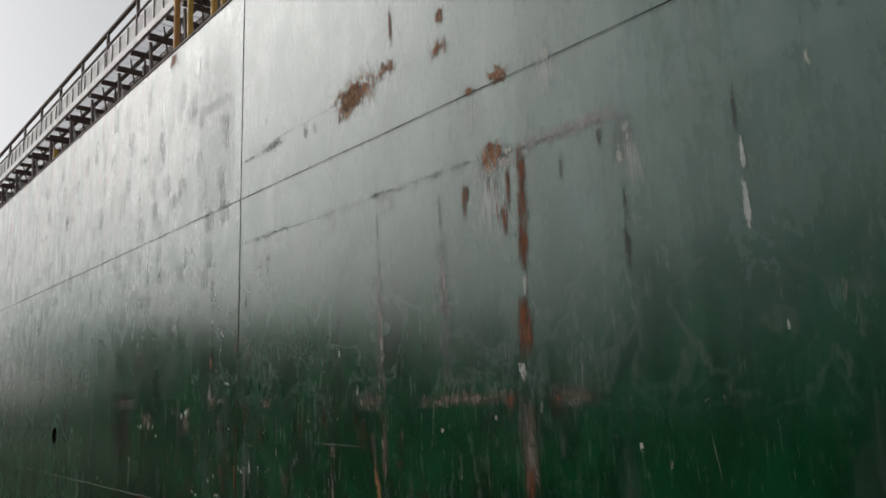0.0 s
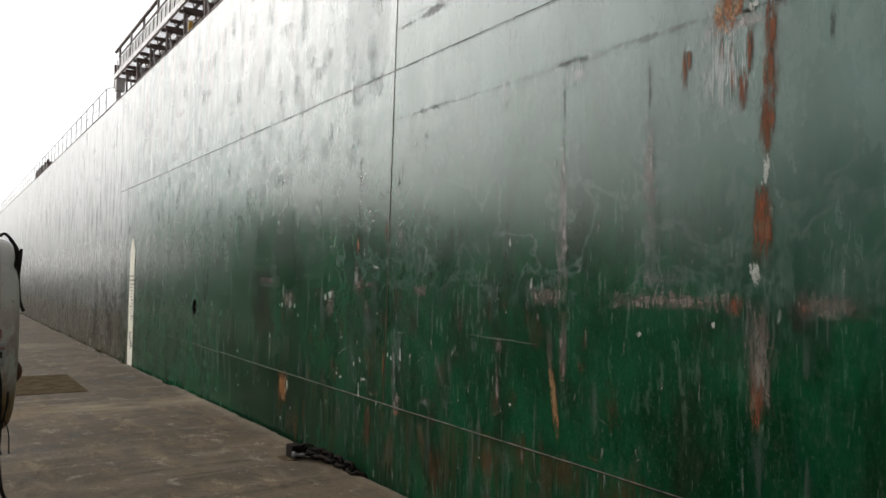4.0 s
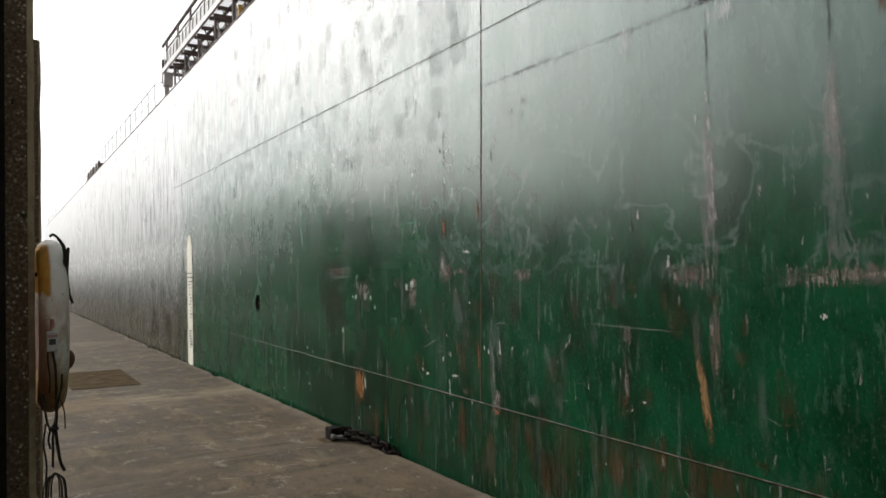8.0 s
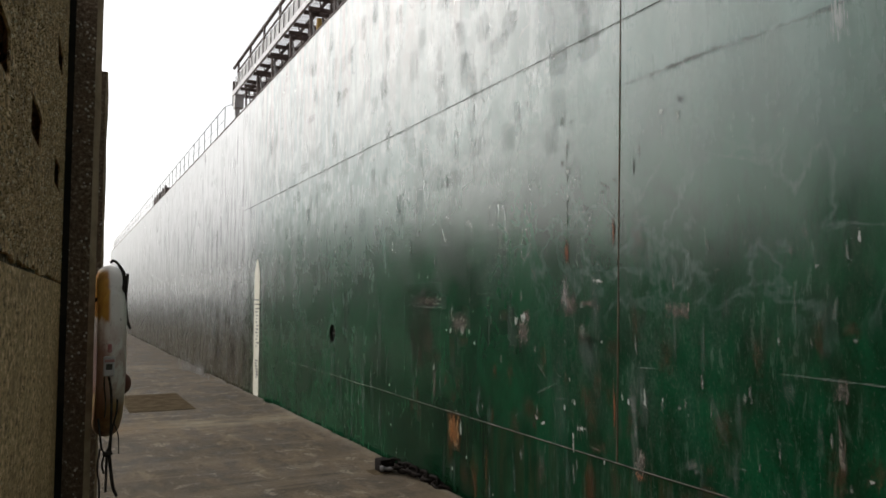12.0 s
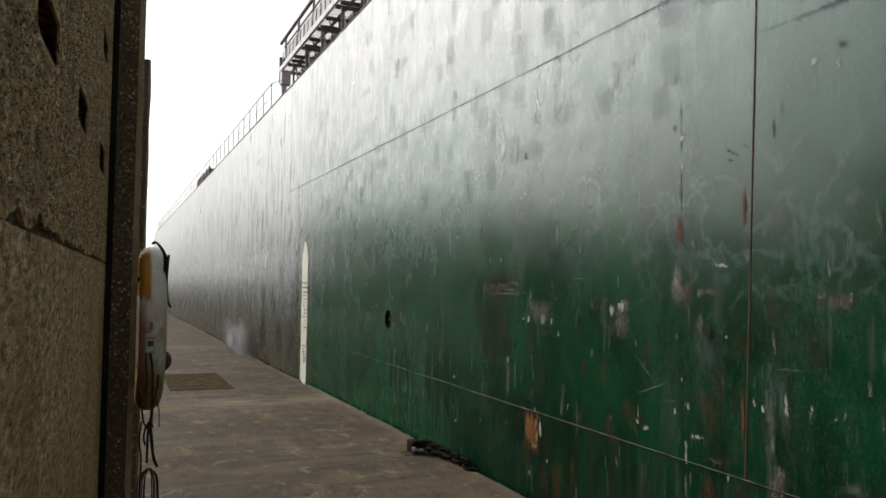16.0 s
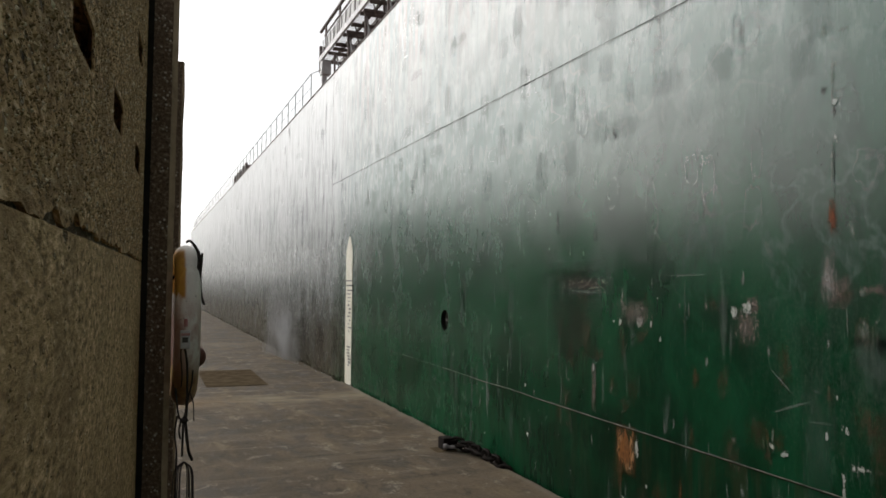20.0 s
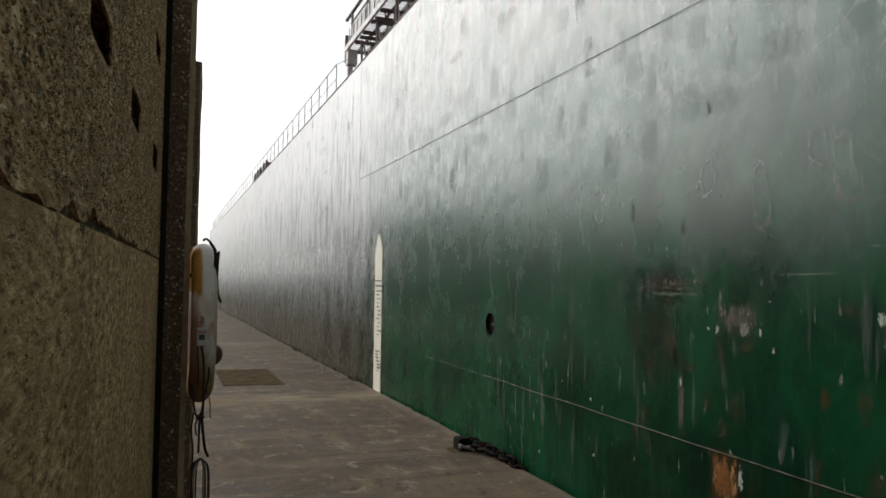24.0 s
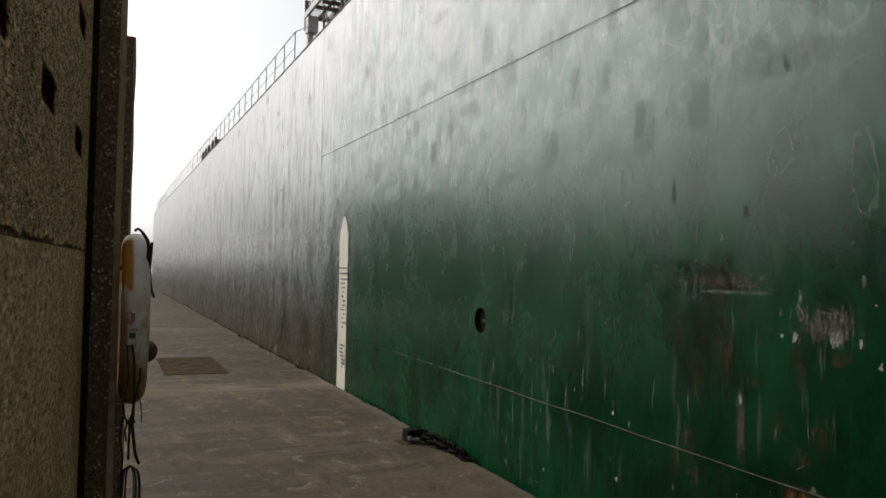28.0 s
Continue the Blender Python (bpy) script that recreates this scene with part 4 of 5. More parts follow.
# added black strip that stands in for the shade between wall and pillar
thing("gap_filler", box((-0.42, 3.4315, 0.0), (0.006, 3.4500, 3.01)), M["gap"], "added black filler for the shaded gap between wall and pillar", "joint", kind="structure")


# ---- the ship ----
HX = 3.157            # the ship's side
TOP = 5.605           # its deck edge
PITCH = 0.687         # spacing of the ribs inside
SEAM, LOW = 3.500, 0.703   # the plate seams
ship = empty("ship", "long green cargo ship with rust-streaked, dented side", "ship", (0, 0, 0))


def dent(y, z):
    """How far the plating is pushed in between its ribs."""
    a = 0.5 - 0.5 * math.cos(2 * math.pi * (y - 2.36) / PITCH)
    b = 0.5 + 0.5 * noise.noise(Vector((y * 0.8, z * 0.7, 3)))
    c = noise.noise(Vector((y * 1.9, z * 1.1, 9)))
    return 0.0012 + 0.0034 * a * b + 0.0030 * (0.5 + 0.5 * c)


def side_x(y):
    return HX + (0.0 if y < 66 else 0.012 * (y - 66) ** 2)


def low_seam(y):
    """The height of the low seam, which rises towards the bow."""
    return 0.580 + 0.0122 * min(y, 20.0)


def lean(y, z):
    """The butt weld leans a little; the plates on both sides follow it."""
    return 0.0405 * (2.885 - z) * max(0.0, 1.0 - abs(y - 6.535) / 1.5)


def hull_plate(y0, y1, z0, z1, step, holes=()):
    """One shell plate, dented, with its turned edges."""
    bm = bmesh.new()
    ny, nz = max(2, round((y1 - y0) / step)), max(2, round((z1 - z0) / step))
    g = 0.0016
    ys = [y0 + g + (y1 - y0 - 2 * g) * i / ny for i in range(ny + 1)]
    def level(y, j):
        a, b = (low_seam(y) if z0 == LOW else z0) + g, (low_seam(y) if z1 == LOW else z1) - g
        return a + (b - a) * j / nz
    zs = [z0 + (z1 - z0) * j / nz for j in range(nz + 1)]
    def vert(y, j):
        h = level(y, j)
        w = y + lean(y, h)
        return bm.verts.new((side_x(w) + dent(w, h), w, h))
    grid = [[vert(y, j) for j in range(nz + 1)] for y in ys]
    for i in range(ny):
        for j in range(nz):
            cy, cz = (ys[i] + ys[i + 1]) / 2, (zs[j] + zs[j + 1]) / 2
            if any(abs(cy - hy) < r and abs(cz - hz) < r for hy, hz, r in holes):
                continue
            bm.faces.new((grid[i][j], grid[i + 1][j], grid[i + 1][j + 1], grid[i][j + 1]))
    rim = [grid[i][0] for i in range(ny + 1)] + [grid[ny][j] for j in range(1, nz + 1)] + [grid[i][nz] for i in range(ny - 1, -1, -1)] + [grid[0][j] for j in range(nz - 1, 0, -1)]
    inner = [bm.verts.new((v.co.x + 0.018, v.co.y, v.co.z)) for v in rim]
    rim = [bm.verts.new(v.co) for v in rim]
    for i in range(len(rim)):
        j = (i + 1) % len(rim)
        bm.faces.new((rim[i], rim[j], inner[j], inner[i]))
    return bm


HOLE = (12.32, 1.27)
shell = part("hull_frame", box((HX + 0.055, -24, -4.0), (24.0, 66, TOP - 0.12)), M["gap"], ship, "dark inner hull behind the plating")
part("deck", box((HX + 0.03, -24, TOP - 0.12), (24.0, 66, TOP - 0.10)), M["alu_dark"], ship, "brown steel deck")
joints = [-24, -16.3, -4.9, 6.535, 18.05, 29.5, 41.0, 52.5, 66, 80, 92]
for a, b in zip(joints, joints[1:]):
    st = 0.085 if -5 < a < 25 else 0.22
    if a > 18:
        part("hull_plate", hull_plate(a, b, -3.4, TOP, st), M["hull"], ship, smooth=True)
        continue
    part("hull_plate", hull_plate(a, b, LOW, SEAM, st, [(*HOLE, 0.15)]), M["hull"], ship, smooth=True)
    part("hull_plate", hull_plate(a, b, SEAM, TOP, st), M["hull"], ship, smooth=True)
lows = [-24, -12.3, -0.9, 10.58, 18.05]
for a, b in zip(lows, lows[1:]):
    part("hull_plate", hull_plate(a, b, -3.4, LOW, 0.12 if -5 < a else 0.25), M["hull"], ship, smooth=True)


def bead(p, q, r, seed, jitter):
    """A line of weld, a little uneven."""
    p, q = Vector(p), Vector(q)
    n = max(6, int((q - p).length / 0.22))
    pts = []
    for i in range(n + 1):
        c = p.lerp(q, i / n)
        c += Vector((0, 0.6, 1)) * jitter * noise.noise(Vector((i * 0.31, seed, 0)))
        pts.append(c)
    return tube(pts, r, 6)


part("seam", bead((HX + 0.004, -16, SEAM), (HX + 0.004, 18.05, SEAM), 0.0032, 1, 0.006), M["gap"], ship, "dark horizontal plate seam")
part("weld", bead((HX - 0.001, -16, SEAM - 0.012), (HX - 0.001, 18.05, SEAM - 0.012), 0.0011, 2, 0.004), M["weld"], ship)
part("weld", bead((HX - 0.001, -16, low_seam(-16)), (HX - 0.001, 14.6, low_seam(14.6)), 0.0031, 3, 0.007), M["weld"], ship, "scuffed pale horizontal weld")
# dark bead just below the weld, standing in for its shadow
part("seam", bead((HX + 0.001, -16, low_seam(-16) - 0.006), (HX + 0.001, 12.4, low_seam(12.4) - 0.006), 0.0030, 3, 0.007), M["gap"], ship)
for y in joints[2:5]:
    part("seam", bead((HX + 0.006, y + lean(y, low_seam(y)), low_seam(y)), (HX + 0.006, y + lean(y, TOP), TOP), 0.0085 if y < 10 else 0.005, y, 0.004), M["seam_rust"], ship, "rusty vertical plate seam")
for y in lows[2:4]:
    part("seam", bead((HX + 0.008, y, -1), (HX + 0.008, y, low_seam(y)), 0.007, y, 0.004), M["gap"], ship)
part("gunwale", tube([(side_x(y) + 0.012, y, TOP) for y in [-24, 0, 20, 40, 60, 66, 72, 80, 92]], 0.022, 8), M["alu_dark"], ship, "rusty rounded deck edge")


def discharge():
    """A side opening: a flush collar, a short pipe and a half flap in it."""
    hy, hz = HOLE
    bm = bmesh.new()
    n = 28
    def flush(r, lift):
        return [bm.verts.new((HX + dent(hy + r * math.cos(q), hz + r * math.sin(q)) - lift, hy + r * math.cos(q), hz + r * math.sin(q))) for q in (2 * math.pi * k / n for k in range(n))]
    loops = [flush(0.25, 0.0008), flush(0.19, 0.0012), flush(0.117, 0.0016)]
    for a, b in zip(loops, loops[1:]):
        for k in range(n):
            bm.faces.new((a[k], a[(k + 1) % n], b[(k + 1) % n], b[k]))
    return bm


def sleeve():
    """The short dark pipe behind the opening."""
    hy, hz = HOLE
    ring = [(hy + 0.116 * math.cos(q), hz + 0.116 * math.sin(q)) for q in (2 * math.pi * k / 28 for k in range(28))]
    bm = bmesh.new()
    a = [bm.verts.new((HX + dent(*c) - 0.001, *c)) for c in ring]
    b = [bm.verts.new((HX + 0.050, *c)) for c in ring]
    for k in range(28):
        bm.faces.new((a[k], a[(k + 1) % 28], b[(k + 1) % 28], b[k]))
    bm.faces.new(b)
    return bm


collar = part("discharge_opening", discharge(), M["hull"], ship, "round dark discharge opening", smooth=True)
part("pipe_end", sleeve(), M["gap"], collar)
part("flap", box((HX + 0.012, HOLE[0] - 0.108, HOLE[1] - 0.012), (HX + 0.03, HOLE[0] - 0.01, HOLE[1] + 0.014), 0.004), M["weld"], collar)


def stripe():
    """The upright ivory mark with a pointed head."""
    bm = bmesh.new()
    y, w, x = 16.66, 0.205, HX - 0.004
    pts = [(y - w, -1.0), (y + w, -1.0), (y + w, 2.20), (y + 0.09, 2.40), (y, 2.47), (y - 0.09, 2.40), (y - w, 2.20)]
    f = [bm.verts.new((x, a, b)) for a, b in pts]
    bk = [bm.verts.new((x + 0.012, a, b)) for a, b in pts]
    bm.faces.new(f)
    for i in range(len(pts)):
        j = (i + 1) % len(pts)
        bm.faces.new((f[i], f[j], bk[j], bk[i]))
    return bm


mark = part("white_mark", stripe(), M["white_mark"], ship, "upright ivory mark with a pointed head")
rng = random.Random(8)
for z, h, w in [(1.72, 0.02, 0.36), (1.64, 0.025, 0.38), (1.56, 0.02, 0.33)] + [(1.50 - 0.062 * k, rng.uniform(0.014, 0.034), rng.uniform(0.05, 0.20)) for k in range(11)] + [(0.62 - 0.05 * k, rng.uniform(0.02, 0.04), rng.uniform(0.08, 0.22)) for k in range(7)]:
    c = 16.62 + rng.uniform(-0.07, 0.05)
    part("mark_bar", box((HX - 0.007, c - w / 2, z - h / 2), (HX + 0.002, c + w / 2, z + h / 2)), M["black_mark"], mark)


# wear and painted crease shade on the plating: kind, along, up, length, height, lean
WORN = """
rust 4.66 3.91 .66 .40 -8;ochre 4.70 3.89 .30 .20 -8;rust 4.27 3.97 .30 .15 0;rust 3.69 3.91 .22 .15 0;rust 3.17 3.54 .24 .16 0;rust 3.42 3.52 .10 .09 0
rust 3.26 3.05 .26 .24 0;rust_run 3.03 2.90 .09 .40 0;rust_run 3.035 2.70 .10 .34 0;rust_run 3.05 2.47 .11 .36 0;rust_run 3.08 1.99 .15 .46 0
flake 3.063 2.25 .07 .26 0;flake 3.12 1.76 .07 .20 0;rust_run 3.14 2.84 .05 .30 0;rust_run 3.18 2.66 .07 .26 0;rust_run 3.24 2.74 .04 .42 0;rust_run 3.30 2.86 .04 .22 0;rust_run 3.52 2.82 .05 .26 0;rust_run 3.49 2.86 .04 .12 0;primer_pale 3.2 2.98 .5 .12 0;crackle 2.33 2.9 .14 .2 0
primer_pale 2.84 3.045 .62 .12 0;primer_pale 2.50 3.05 .5 .12 0;crease 2.75 3.03 .9 .03 0;crease 4.5 3.055 1.6 .05 0;crease 6.05 3.068 1.5 .035 0;crease 5.9 3.07 .7 .05 0;crease 5.25 3.058 .9 .035 0;soot 4.40 3.07 .30 .05 0;crease 3.7 3.055 1.2 .05 0;crease 5.0 3.90 3.0 .025 0
soot 5.92 3.85 .50 .10 0;soot 6.32 3.84 .34 .04 0;soot 5.36 3.82 .08 .14 0;soot 5.20 3.80 .10 .10 0;soot 6.02 4.12 .03 .08 0
soot 2.35 2.58 .04 .22 0;soot 2.36 2.33 .05 .34 0;soot 2.475 2.935 .045 .12 0;chalk 2.34 2.86 .22 .32 0;soot 2.74 2.85 .04 .2 0;flake 2.30 2.90 .05 .06 0
primer 4.58 1.622 .40 .15 0;primer 3.60 1.622 1.1 .12 0;rust_run 3.23 1.610 .11 .13 0;brown 2.90 1.60 .16 .24 0;rust_run 2.88 1.61 .09 .13 0;primer 2.76 1.622 .4 .13 0
primer 3.1 1.36 .17 .62 0;rust_run 3.11 1.2 .10 .4 0;primer_pale 4.43 2.08 .13 1.1 0;soot 4.42 2.8 .022 .55 0;crackle 3.75 2.1 .16 1.0 0;primer_pale 3.75 2.35 .10 .7 0;crackle 3.72 1.74 .34 .2 0;chalk 3.74 1.85 .16 .5 0;soot 3.75 2.76 .022 .4 0
flake 4.43 2.54 .04 .10 0;flake 4.5 2.45 .025 .07 0;tan 4.50 1.01 .07 .62 -9;primer 4.42 1.30 .09 .5 0;low_rust 4.42 1.18 .06 .16 0;flake 4.72 1.70 .03 .1 0
smear 1.725 2.66 .04 .22 0;smear 1.735 2.42 .045 .34 0;flake 1.40 3.0 .05 .15 0;soot 1.74 2.85 .045 .30 0;rust_run 4.19 4.25 .05 .38 0;rust 3.66 4.12 .10 .14 0
repaint 7.05 4.25 .95 2.0 0;rust 8.15 5.48 .28 .2 0;rust_run 7.125 2.03 .08 .22 0;chalk 6.98 2.04 .14 .2 0;primer_pale 7.15 1.75 .11 .30 0;crackle 7.18 1.72 .08 .26 0;primer 7.10 1.67 .19 .20 0;rust_fleck 7.07 1.63 .16 .14 0;nick 7.11 2.72 .03 .5 0;nick 7.12 2.3 .03 .3 0;soot 7.108 2.56 .03 .09 0;soot 7.11 2.25 .018 .3 0;soot 7.16 2.67 .05 .05 20;smear 7.10 2.60 .05 .05 0;flake 7.10 2.43 .04 .08 0;flake 7.11 2.79 .05 .05 0;nick 7.16 2.97 .05 .10 0;nick 7.04 2.95 .09 .03 0;flake 7.70 1.57 .09 .10 0;flake 7.80 1.53 .08 .10 0;primer 7.66 1.58 .16 .12 0
flake 8.70 1.43 .11 .10 0;flake 8.92 1.42 .07 .07 0;flake 9.0 1.42 .04 .06 0;primer 8.75 1.49 .45 .22 0;brown 9.55 1.30 .85 1.0 0;brown 9.5 1.72 .8 .3 0
ochre 8.86 .53 .26 .36 0;flake 8.73 .57 .05 .20 0;flake 6.98 .823 .15 .05 -4;scratch 7.2 1.0 .18 .012 -4;flake 7.08 .72 .028 .17 0;nick 7.08 .5 .04 .2 0;flake 7.066 .995 .06 .06 0;flake 7.44 .80 .07 .05 0;flake 7.53 .82 .05 .05 0
crackle 6.39 2.10 .20 .40 0;crackle 6.45 1.06 .12 .62 0;drip 6.35 1.05 .14 .34 0;flake 6.35 1.10 .03 .14 0;nick 6.44 .86 .05 .3 0;primer 6.40 .70 .14 .2 0;smear 6.50 1.06 .03 .07 0;rust 6.41 .62 .13 .07 0;scratch 6.34 1.28 .24 .012 -2;crackle 6.36 2.62 .06 .2 0;soot 6.41 2.52 .025 .16 0;flake 6.16 2.72 .022 .15 0;smear 6.16 2.82 .05 .06 0;rust_run 6.615 2.15 .035 .24 0;rust_run 6.64 1.0 .03 .5 0;soot 6.70 2.45 .14 .022 28;soot 6.60 2.47 .08 .02 30;soot 6.72 2.41 .06 .02 10
primer 6.06 1.63 .26 .12 0;rust_fleck 6.82 1.65 .14 .10 0;primer 6.9 1.67 .22 .06 0;flake 6.79 1.82 .12 .03 4;rust_fleck 6.96 1.47 .2 .2 0;nick 6.96 1.48 .08 .14 0;drip 6.9 1.31 .22 .26 0;chalk 6.9 1.3 .3 .3 0;rust_fleck 7.15 1.14 .08 .18 0;rust_fleck 6.69 1.08 .10 .2 0;rust_fleck 6.81 .73 .30 .12 0;low_rust 8.13 1.12 .10 .16 0;rust_fleck 8.17 .74 .10 .2 0;low_rust 7.5 .85 .16 .20 0;scratch 7.47 1.19 .36 .012 38;drip 5.78 1.08 .08 .44 -22;crackle 5.98 .77 .16 .12 0;rust_fleck 9.24 .92 .08 .34 0;nick 9.24 .95 .03 .3 0;flake 9.26 1.06 .05 .10 0;rust_fleck 9.33 1.35 .08 .3 0;chalk 4.46 1.01 .10 .05 50
drip 12.1 .7 .10 1.0 0;drip 11.95 .5 .10 .7 0;drip 11.54 .6 .12 .9 0;nick 11.4 .7 .04 .5 0;drip 11.17 .66 .10 .7 0;nick 11.17 .62 .03 .5 0;nick 10.93 .78 .03 .4 4;drip 10.9 .7 .08 .6 0;nick 10.71 .92 .03 .5 5;drip 10.63 .4 .07 .6 0;nick 11.7 .5 .03 .4 0;nick 12.05 .9 .03 .3 0
flake 6.02 2.76 .04 .13 0;soot 6.0 2.86 .08 .06 0;primer 9.4 1.69 .8 .10 0;scratch 9.35 1.63 .75 .03 0;scratch 5.05 1.32 .9 .016 1;primer 5.05 1.28 .10 .14 0
primer 9.26 .90 .07 .40 0;soot 8.99 2.8 .06 .12 -25;soot 9.8 2.2 .05 .22 0;soot 9.24 2.06 .06 .1 0;brown 5.82 .32 .35 .5 0;low_rust 5.82 .26 .26 .5 0;low_rust 6.52 .25 .22 .6 0;low_rust 6.9 .45 .3 .5 0;low_rust 5.2 .5 .5 .45 0;low_rust 3.9 .45 .7 .5 0
low_rust 4.44 .57 .44 .3 0;low_rust 4.8 .60 .34 .3 0;primer 5.06 1.0 .05 .34 0;brown 17.7 .6 .6 1.1 0;brown 18.9 .7 1.0 1.3 0;brown 20.6 .6 1.4 1.1 0;brown 17.2 .3 .3 .8 0
chalk 8.1 1.95 .9 .5 0;chalk 5.4 2.0 1.3 .4 0;chalk 3.5 2.0 .8 .35 0;chalk 12.3 .8 .2 .9 0
primer 7.7 1.45 .22 .25 0;drip 6.95 1.4 .2 .3 0
bright_drip 3.42 3.36 .26 .32 0;bright_drip 2.80 3.44 .26 .5 0;flake 2.80 3.52 .10 .16 0;bright_drip 2.30 2.80 .22 .5 0;flake 2.32 2.95 .08 .10 0;flake 2.36 2.80 .05 .10 0;bright_drip 3.3 2.78 .40 .62 0;bright_drip 4.3 2.98 .3 .2 0;bright_drip 5.0 3.0 .14 .30 0;drip 3.15 1.5 .4 .4 0;drip 2.85 1.62 .3 .3 0;flake 3.13 3.05 .09 .08 0;drip 4.75 1.66 .2 .22 0;flake 4.42 2.44 .03 .2 0;drip 6.35 2.0 .3 .4 0
scratch 7.55 1.9 .05 .16 -30;scratch 7.15 1.66 .03 .2 0;scratch 8.25 1.75 .5 .02 0;scratch 7.4 1.05 .3 .02 -20
"""
KIND = {"crease": "crease_line", "tide_ring": "water_mark", "rust_fleck": "rust_patch", "rust": "rust_patch", "rust_run": "rust_run", "primer": "primer_patch", "chalk": "chalky_patch", "flake": "paint_flake", "soot": "stain", "brown": "grime_patch", "touch_up": "dull_spot", "repaint": "repainted_patch", "scratch": "scratch", "low_rust": "rust_run", "nick": "paint_nick", "bright_drip": "wash_drip", "crackle": "crackled_patch", "drip": "wash_drip", "tan": "rust_run", "primer_pale": "primer_patch", "smear": "paint_smear", "ochre": "rust_run"}
COUNT = [0]


def worn(kind, y, z, w, h, lean=0.0):
    """A patch of wear or of painted crease shade that lies on the plating."""
    COUNT[0] += 1
    off = 0.0015 + 0.0007 * (COUNT[0] % 5)
    ny, nz = max(2, min(8, int(w / 0.1))), max(2, min(8, int(h / 0.1)))
    c, s = math.cos(radians(lean)), math.sin(radians(lean))
    bm = bmesh.new()
    rows = []
    for i in range(ny + 1):
        row = []
        for j in range(nz + 1):
            a, b = w * (i / ny - 0.5), h * (j / nz - 0.5)
            yy, zz = y + c * a - s * b, z + s * a + c * b
            row.append(bm.verts.new((dent(yy, zz) - off, a, b)))
        rows.append(row)
    for p, q in zip(rows, rows[1:]):
        for j in range(nz):
            bm.faces.new((p[j], q[j], q[j + 1], p[j + 1]))
    ob = part(KIND[kind], bm, M[kind], ship, smooth=True)
    ob.matrix_basis = pose(side_x(y), y, z, lean, 0, 0)
    return ob


for line in WORN.strip().replace("\n", ";").split(";"):
    kind, *v = line.split()
    worn(kind, *[float(a) for a in v])
rng = random.Random(21)
for k in range(230):
    y = 6.8 + 34 * rng.random() ** 1.4
    flat_one = rng.random() < 0.15
    worn("touch_up", y, rng.uniform(2.55, 5.4), rng.uniform(0.3, 0.6) if flat_one else rng.uniform(0.10, 0.26), rng.uniform(0.10, 0.16) if flat_one else rng.uniform(0.16, 0.38))
for k in range(150):
    worn("tide_ring", 6.9 + 15 * rng.random() ** 1.3, rng.uniform(2.1, 5.2), rng.uniform(0.10, 0.24), rng.uniform(0.16, 0.52), rng.uniform(-6, 6))
for k in range(60):
    worn("rust_fleck", rng.uniform(4.0, 9.8), rng.uniform(0.1, 1.7), rng.uniform(0.06, 0.22), rng.uniform(0.08, 0.40), rng.uniform(-5, 5))
for k in range(46):
    steep = rng.random() < 0.6
    worn("scratch", rng.uniform(1.0, 12.5), rng.uniform(0.1, 1.9), rng.uniform(0.008, 0.016), rng.uniform(0.07, 0.30) if steep else rng.uniform(0.04, 0.13), rng.uniform(-8, 8) if steep else rng.choice((-1, 1)) * rng.uniform(35, 100))
for k in range(80):
    worn("drip", 0.9 + 11.8 * rng.random() ** 0.9, rng.uniform(0.0, 1.7), rng.uniform(0.035, 0.11), rng.uniform(0.18, 0.65))
for k in range(34):
    worn("flake", rng.uniform(1.0, 12), rng.uniform(0.1, 2.0), rng.uniform(0.015, 0.045), rng.uniform(0.02, 0.08))
for k in range(14):
    worn("chalk", rng.uniform(1.0, 7.5), rng.uniform(0.1, 1.9), rng.uniform(0.08, 0.3), rng.uniform(0.3, 1.0))
for k in range(7):
    worn("low_rust", rng.uniform(1.5, 9.0), rng.uniform(0.1, 0.55), rng.uniform(0.08, 0.2), rng.uniform(0.3, 0.6))
for k in range(170):
    worn("nick", 0.9 + 11.5 * rng.random(), rng.uniform(0.0, 2.1), rng.uniform(0.012, 0.045), rng.uniform(0.03, 0.16), rng.uniform(-6, 6))


# the gangway stowed along the deck edge
GX, GW, GZ = 3.33, 0.46, 6.43
G0, G1 = 7.6, 20.25
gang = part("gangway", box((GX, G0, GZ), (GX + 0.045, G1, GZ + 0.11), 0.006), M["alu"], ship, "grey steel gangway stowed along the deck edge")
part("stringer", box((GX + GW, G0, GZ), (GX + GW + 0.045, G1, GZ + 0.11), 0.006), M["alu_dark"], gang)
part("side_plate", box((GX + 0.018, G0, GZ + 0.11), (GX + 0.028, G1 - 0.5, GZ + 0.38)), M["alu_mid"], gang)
n = int((G1 - G0) / 0.32)
for i in range(n):
    y = G0 + 0.1 + i * 0.32
    part("rib", box((GX + 0.002, y, GZ + 0.11), (GX + 0.018, y + 0.03, GZ + 0.38)), M["alu"], gang)
